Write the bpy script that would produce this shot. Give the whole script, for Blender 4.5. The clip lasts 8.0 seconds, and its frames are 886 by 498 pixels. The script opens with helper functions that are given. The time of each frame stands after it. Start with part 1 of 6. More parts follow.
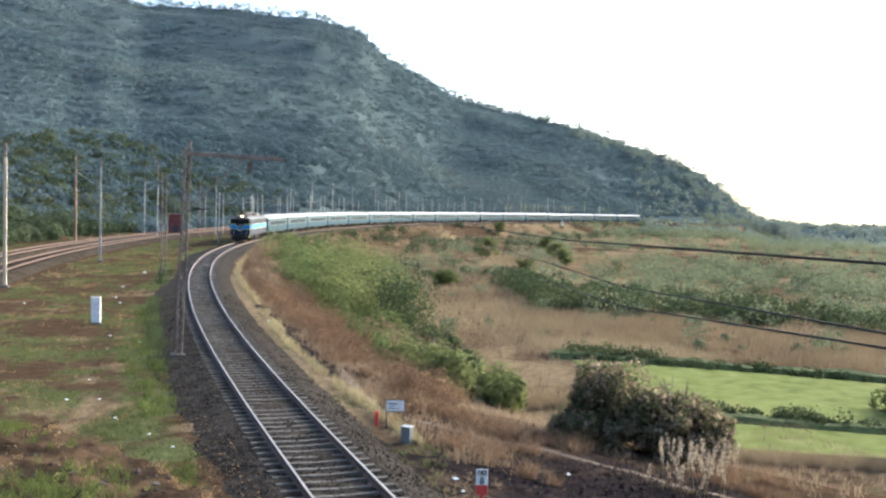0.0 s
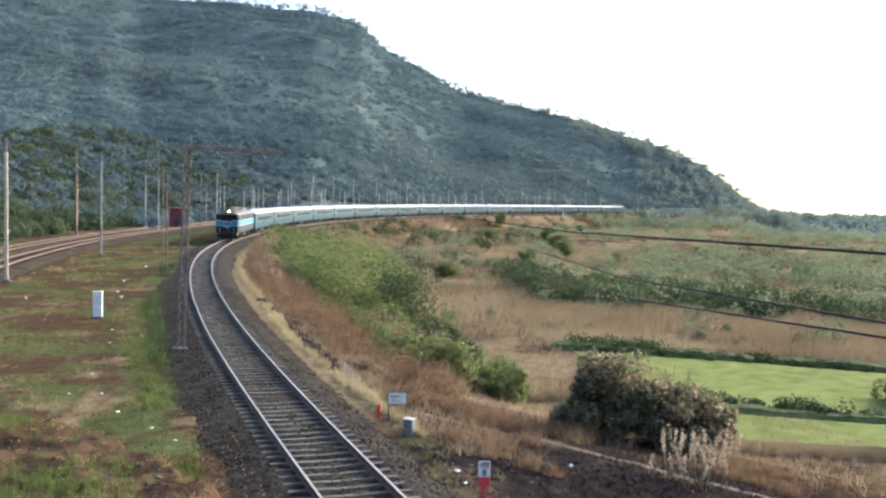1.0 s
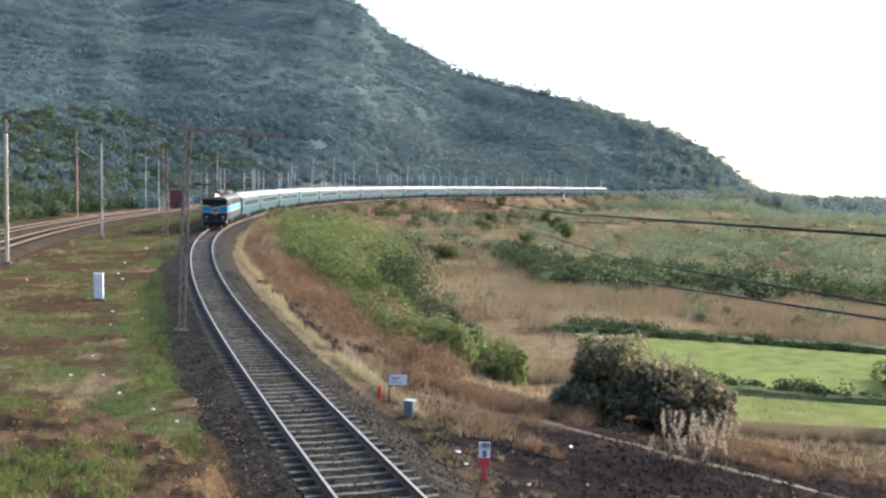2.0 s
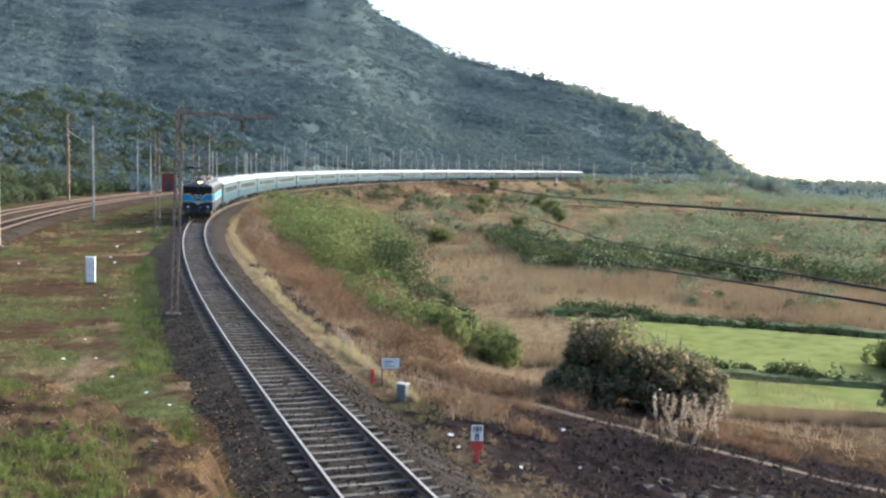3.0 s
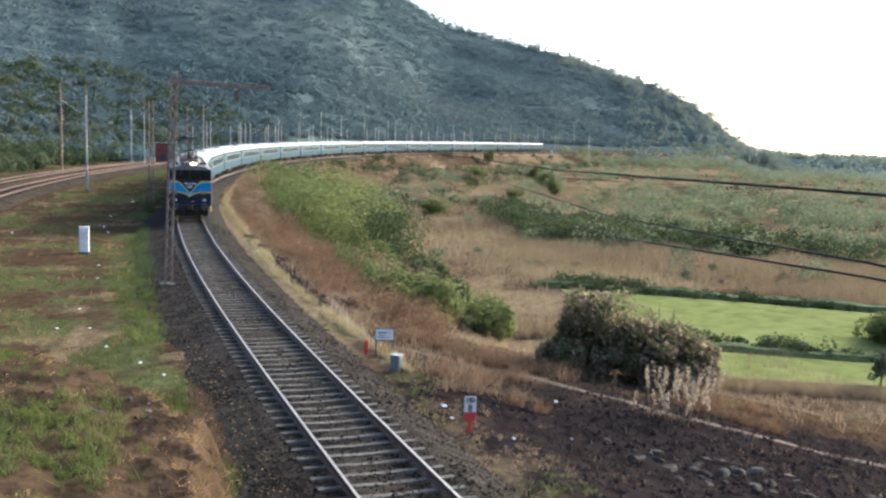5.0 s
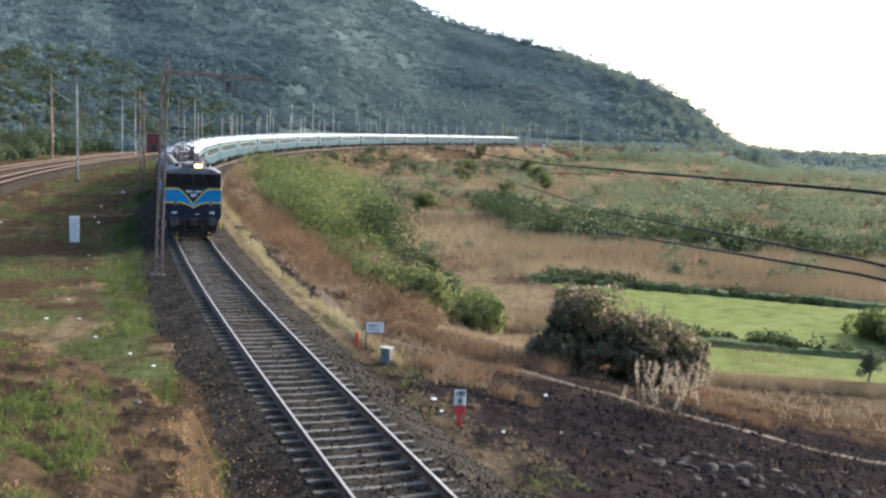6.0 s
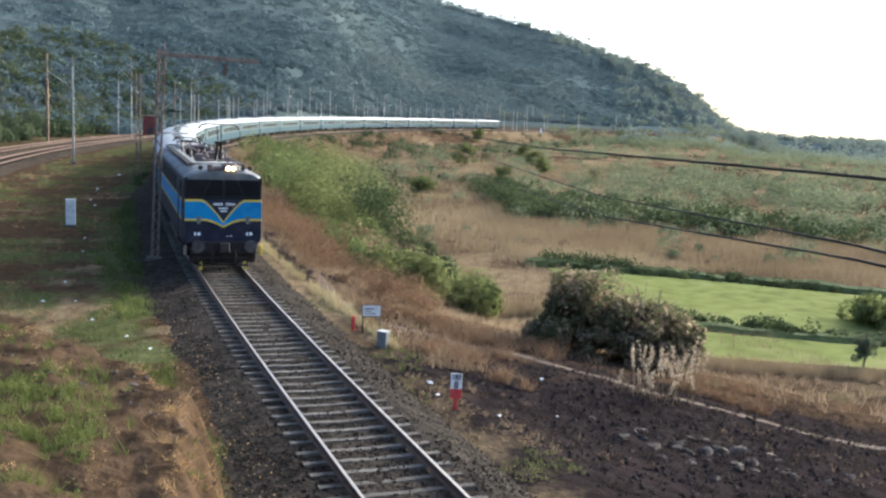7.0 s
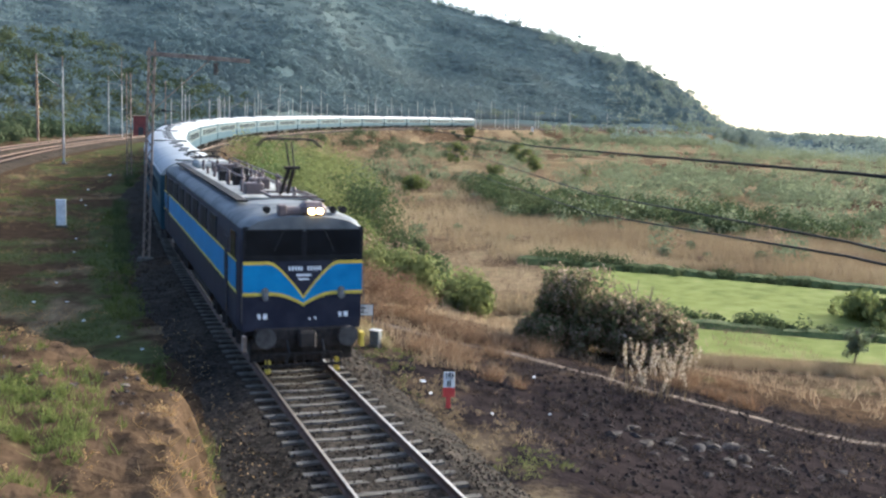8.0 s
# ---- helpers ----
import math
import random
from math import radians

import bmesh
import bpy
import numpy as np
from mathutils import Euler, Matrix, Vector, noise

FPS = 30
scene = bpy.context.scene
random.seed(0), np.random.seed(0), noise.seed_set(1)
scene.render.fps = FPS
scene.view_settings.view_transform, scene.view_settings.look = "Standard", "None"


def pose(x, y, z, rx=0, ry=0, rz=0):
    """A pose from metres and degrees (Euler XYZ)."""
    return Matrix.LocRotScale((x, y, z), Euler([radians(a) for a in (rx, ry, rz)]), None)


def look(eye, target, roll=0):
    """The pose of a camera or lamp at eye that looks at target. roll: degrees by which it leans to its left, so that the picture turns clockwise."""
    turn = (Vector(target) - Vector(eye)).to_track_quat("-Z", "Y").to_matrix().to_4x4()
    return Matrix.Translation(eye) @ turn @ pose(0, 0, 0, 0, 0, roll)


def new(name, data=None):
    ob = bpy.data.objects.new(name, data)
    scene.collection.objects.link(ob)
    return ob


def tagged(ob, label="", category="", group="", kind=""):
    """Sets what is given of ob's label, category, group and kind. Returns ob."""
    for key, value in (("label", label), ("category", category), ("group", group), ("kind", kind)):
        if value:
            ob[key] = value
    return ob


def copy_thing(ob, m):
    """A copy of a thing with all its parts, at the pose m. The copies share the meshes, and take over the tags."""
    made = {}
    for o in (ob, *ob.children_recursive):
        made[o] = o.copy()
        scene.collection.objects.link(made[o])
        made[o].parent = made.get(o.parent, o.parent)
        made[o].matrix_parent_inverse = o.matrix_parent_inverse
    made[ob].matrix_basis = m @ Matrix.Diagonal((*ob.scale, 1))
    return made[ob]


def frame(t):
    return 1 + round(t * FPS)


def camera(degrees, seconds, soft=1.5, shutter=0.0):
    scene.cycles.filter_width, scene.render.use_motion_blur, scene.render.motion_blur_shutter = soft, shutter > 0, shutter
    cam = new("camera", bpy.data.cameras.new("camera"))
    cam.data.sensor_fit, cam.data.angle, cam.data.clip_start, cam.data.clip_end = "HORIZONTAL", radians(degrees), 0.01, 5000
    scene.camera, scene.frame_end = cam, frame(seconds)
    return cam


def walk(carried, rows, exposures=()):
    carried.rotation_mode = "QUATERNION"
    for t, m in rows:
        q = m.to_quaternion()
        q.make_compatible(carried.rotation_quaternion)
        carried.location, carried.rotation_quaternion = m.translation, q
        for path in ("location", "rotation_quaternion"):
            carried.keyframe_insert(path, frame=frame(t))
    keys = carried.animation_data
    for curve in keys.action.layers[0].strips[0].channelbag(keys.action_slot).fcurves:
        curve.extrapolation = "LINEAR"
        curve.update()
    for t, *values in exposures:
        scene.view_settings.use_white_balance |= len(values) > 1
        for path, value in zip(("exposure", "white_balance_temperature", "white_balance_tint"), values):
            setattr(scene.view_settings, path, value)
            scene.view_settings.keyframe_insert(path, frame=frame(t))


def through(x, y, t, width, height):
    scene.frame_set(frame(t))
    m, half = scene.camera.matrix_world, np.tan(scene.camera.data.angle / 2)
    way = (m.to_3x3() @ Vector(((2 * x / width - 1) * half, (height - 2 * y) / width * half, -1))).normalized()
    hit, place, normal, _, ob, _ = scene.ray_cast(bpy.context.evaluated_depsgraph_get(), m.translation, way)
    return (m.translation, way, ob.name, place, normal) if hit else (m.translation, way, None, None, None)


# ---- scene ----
cam = camera(48.0, 8.0, soft=2.4, shutter=0.4)
PATH = [
    (0.0, pose(0, 0, 6.49, 87.48, -1.44, 0.00)),
    (0.5, pose(0, 0, 6.49, 87.35, -1.35, 0.05)),
    (1.0, pose(0, 0, 6.49, 87.04, -1.11, 0.05)),
    (1.5, pose(0, 0, 6.49, 86.53, -1.13, 0.18)),
    (3.0, pose(0, 0, 6.49, 85.07, -1.19, -0.33)),
    (3.5, pose(0, 0, 6.49, 84.70, -1.41, -0.38)),
    (4.0, pose(0, 0, 6.49, 84.27, -1.68, -0.29)),
    (4.5, pose(0, 0, 6.49, 83.68, -1.45, -0.54)),
    (6.0, pose(0, 0, 6.49, 83.08, -2.09, -1.07)),
    (6.5, pose(0, 0, 6.49, 82.38, -2.18, -1.37)),
    (7.0, pose(0, 0, 6.49, 82.16, -2.32, -1.23)),
    (7.5, pose(0, 0, 6.49, 82.07, -2.27, -1.42)),
    (8.0, pose(0, 0, 6.49, 82.10, -2.06, -1.73)),
]
walk(cam, PATH, [(0.0, 2.23, 5750, 2), (4.5, 2.15, 5750, 2), (6.5, 2.13, 5750, 2), (7.5, 2.25, 5700, 2), (8.0, 2.32, 5700, 2)])

# ---- light ----
SUN_AZ, SUN_EL = 52.0, 24.0          # degrees right of straight ahead, above the horizon
world = bpy.data.worlds.new("world")
scene.world = world
world.use_nodes = True
wn = world.node_tree
sky = wn.nodes.new("ShaderNodeTexSky")
sky.sky_type = "NISHITA"
sky.sun_disc = False
sky.sun_elevation, sky.sun_rotation = radians(SUN_EL), radians(SUN_AZ)
sky.air_density, sky.dust_density, sky.ozone_density = 0.6, 3.6, 0.6
wn.links.new(sky.outputs["Color"], wn.nodes["Background"].inputs["Color"])
wn.nodes["Background"].inputs["Strength"].default_value = 0.15
sun_data = bpy.data.lights.new("sun", "SUN")
sun_data.energy, sun_data.angle, sun_data.color = 1.38, radians(0.6), (1.0, 0.93, 0.81)
sun = new("sun", sun_data)
sd = Vector((math.sin(radians(SUN_AZ)) * math.cos(radians(SUN_EL)), math.cos(radians(SUN_AZ)) * math.cos(radians(SUN_EL)), math.sin(radians(SUN_EL))))
sun.matrix_basis = look(sd * 100, (0, 0, 0))


# ---- materials ----
def material(name, colors, rough=0.8, metal=0.0, scale=3.0, detail=6.0, bump=0.0, bump_scale=20.0, random_mix=0.0, island=0.0, spec=0.5, emit=None, strength=0.0, coarse=0.25):
    """Colours mixed by noise at two scales; a little per-object or per-island variation; bump."""
    m = bpy.data.materials.new(name)
    m.use_nodes = True
    nt = m.node_tree
    bsdf = nt.nodes["Principled BSDF"]
    bsdf.inputs["Roughness"].default_value = rough
    bsdf.inputs["Metallic"].default_value = metal
    bsdf.inputs["Specular IOR Level"].default_value = spec
    co = nt.nodes.new("ShaderNodeTexCoord").outputs["Object"]
    fine = nt.nodes.new("ShaderNodeTexNoise")
    fine.inputs["Scale"].default_value, fine.inputs["Detail"].default_value = scale, detail
    big = nt.nodes.new("ShaderNodeTexNoise")
    big.inputs["Scale"].default_value, big.inputs["Detail"].default_value = scale * coarse, 3.0
    nt.links.new(co, fine.inputs["Vector"])
    nt.links.new(co, big.inputs["Vector"])
    add = nt.nodes.new("ShaderNodeMath")
    add.operation = "ADD"
    nt.links.new(fine.outputs["Fac"], add.inputs[0])
    nt.links.new(big.outputs["Fac"], add.inputs[1])
    value = nt.nodes.new("ShaderNodeMapRange")
    value.inputs["From Min"].default_value, value.inputs["From Max"].default_value = 0.72, 1.28
    nt.links.new(add.outputs[0], value.inputs["Value"])
    last = value.outputs["Result"]
    for amount, node, out in ((random_mix, "ShaderNodeObjectInfo", "Random"), (island, "ShaderNodeNewGeometry", "Random Per Island")):
        if amount:
            src = nt.nodes.new(node)
            mix = nt.nodes.new("ShaderNodeMix")
            mix.inputs["Factor"].default_value = amount
            nt.links.new(last, mix.inputs["A"])
            nt.links.new(src.outputs[out], mix.inputs["B"])
            last = mix.outputs["Result"]
    ramp = nt.nodes.new("ShaderNodeValToRGB")
    els = ramp.color_ramp.elements
    while len(els) < len(colors):
        els.new(0.5)
    for i, c in enumerate(colors):
        els[i].position = i / max(1, len(colors) - 1)
        els[i].color = (*c, 1)
    nt.links.new(last, ramp.inputs["Fac"])
    nt.links.new(ramp.outputs["Color"], bsdf.inputs["Base Color"])
    if bump:
        bn = nt.nodes.new("ShaderNodeTexNoise")
        bn.inputs["Scale"].default_value, bn.inputs["Detail"].default_value = bump_scale, 5.0
        nt.links.new(co, bn.inputs["Vector"])
        b = nt.nodes.new("ShaderNodeBump")
        b.inputs["Strength"].default_value, b.inputs["Distance"].default_value = bump, 0.6 / bump_scale
        nt.links.new(bn.outputs["Fac"], b.inputs["Height"])
        nt.links.new(b.outputs["Normal"], bsdf.inputs["Normal"])
    if emit:
        bsdf.inputs["Emission Color"].default_value = (*emit, 1)
        bsdf.inputs["Emission Strength"].default_value = strength
    return m


def leaf_material(name, colors, through=0.3, island=0.6, scale=0.2, rough=0.9):
    """Foliage: reflects, and lets some light through."""
    m = material(name, colors, rough=rough, scale=scale, island=island, spec=0.04)
    nt = m.node_tree
    bsdf, out = nt.nodes["Principled BSDF"], nt.nodes["Material Output"]
    ramp = [n for n in nt.nodes if n.type == "VALTORGB"][0]
    tr = nt.nodes.new("ShaderNodeBsdfTranslucent")
    nt.links.new(ramp.outputs["Color"], tr.inputs["Color"])
    mix = nt.nodes.new("ShaderNodeMixShader")
    mix.inputs["Fac"].default_value = through
    nt.links.new(bsdf.outputs[0], mix.inputs[1])
    nt.links.new(tr.outputs[0], mix.inputs[2])
    nt.links.new(mix.outputs[0], out.inputs["Surface"])
    return m


def ground_material():
    """Soil, mixed with the ground covers stored in the sheet: green sward, burnt grass, dry grass."""
    m = bpy.data.materials.new("ground")
    m.use_nodes = True
    nt = m.node_tree
    bsdf = nt.nodes["Principled BSDF"]
    bsdf.inputs["Roughness"].default_value = 0.95
    bsdf.inputs["Specular IOR Level"].default_value = 0.0
    co = nt.nodes.new("ShaderNodeTexCoord").outputs["Object"]
    cover = nt.nodes.new("ShaderNodeAttribute")
    cover.attribute_name = "cover"
    sep = nt.nodes.new("ShaderNodeSeparateColor")
    nt.links.new(cover.outputs["Color"], sep.inputs["Color"])

    def tone(a, b, scale, detail=8.0):
        n = nt.nodes.new("ShaderNodeTexNoise")
        n.inputs["Scale"].default_value, n.inputs["Detail"].default_value, n.inputs["Roughness"].default_value = scale, detail, 0.65
        nt.links.new(co, n.inputs["Vector"])
        r = nt.nodes.new("ShaderNodeValToRGB")
        r.color_ramp.elements[0].position, r.color_ramp.elements[1].position = 0.3, 0.7
        r.color_ramp.elements[0].color, r.color_ramp.elements[1].color = (*a, 1), (*b, 1)
        nt.links.new(n.outputs["Fac"], r.inputs["Fac"])
        return r.outputs["Color"], n.outputs["Fac"]

    last, _ = tone((0.023, 0.0155, 0.0098), (0.08, 0.051, 0.031), 1.7)
    covers = (("Blue", (0.09, 0.066, 0.039), (0.212, 0.155, 0.092), 1.9), ("Red", (0.036, 0.04, 0.0165), (0.084, 0.087, 0.036), 1.7), ("Green", (0.006, 0.005, 0.0055), (0.028, 0.021, 0.02), 1.8))
    for key, a, b, scale in covers:
        col, _ = tone(a, b, scale)
        _, e1 = tone(a, b, 0.45)
        _, e2 = tone(a, b, 2.6)
        em = nt.nodes.new("ShaderNodeMix")
        em.inputs["Factor"].default_value = 0.5
        nt.links.new(e1, em.inputs["A"])
        nt.links.new(e2, em.inputs["B"])
        edge = em.outputs["Result"]
        s = nt.nodes.new("ShaderNodeMath")
        s.operation = "ADD"
        nt.links.new(sep.outputs[key], s.inputs[0])
        nt.links.new(edge, s.inputs[1])
        r = nt.nodes.new("ShaderNodeMapRange")
        r.inputs["From Min"].default_value, r.inputs["From Max"].default_value = 0.8, 1.13
        nt.links.new(s.outputs[0], r.inputs["Value"])
        mix = nt.nodes.new("ShaderNodeMix")
        mix.data_type = "RGBA"
        nt.links.new(r.outputs["Result"], mix.inputs["Factor"])
        nt.links.new(last, mix.inputs[6])
        nt.links.new(col, mix.inputs[7])
        last = mix.outputs[2]
    # undergrowth of the hillside, its blue-grey tone carrying the haze
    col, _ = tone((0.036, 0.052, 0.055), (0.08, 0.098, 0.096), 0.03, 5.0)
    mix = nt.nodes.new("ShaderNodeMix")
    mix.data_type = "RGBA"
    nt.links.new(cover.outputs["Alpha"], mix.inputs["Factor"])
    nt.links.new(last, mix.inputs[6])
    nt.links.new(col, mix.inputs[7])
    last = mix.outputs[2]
    nt.links.new(last, bsdf.inputs["Base Color"])
    bn = nt.nodes.new("ShaderNodeTexNoise")
    bn.inputs["Scale"].default_value, bn.inputs["Detail"].default_value = 7.0, 9.0
    nt.links.new(co, bn.inputs["Vector"])
    b = nt.nodes.new("ShaderNodeBump")
    b.inputs["Strength"].default_value, b.inputs["Distance"].default_value = 0.7, 0.1
    nt.links.new(bn.outputs["Fac"], b.inputs["Height"])
    nt.links.new(b.outputs["Normal"], bsdf.inputs["Normal"])
    return m


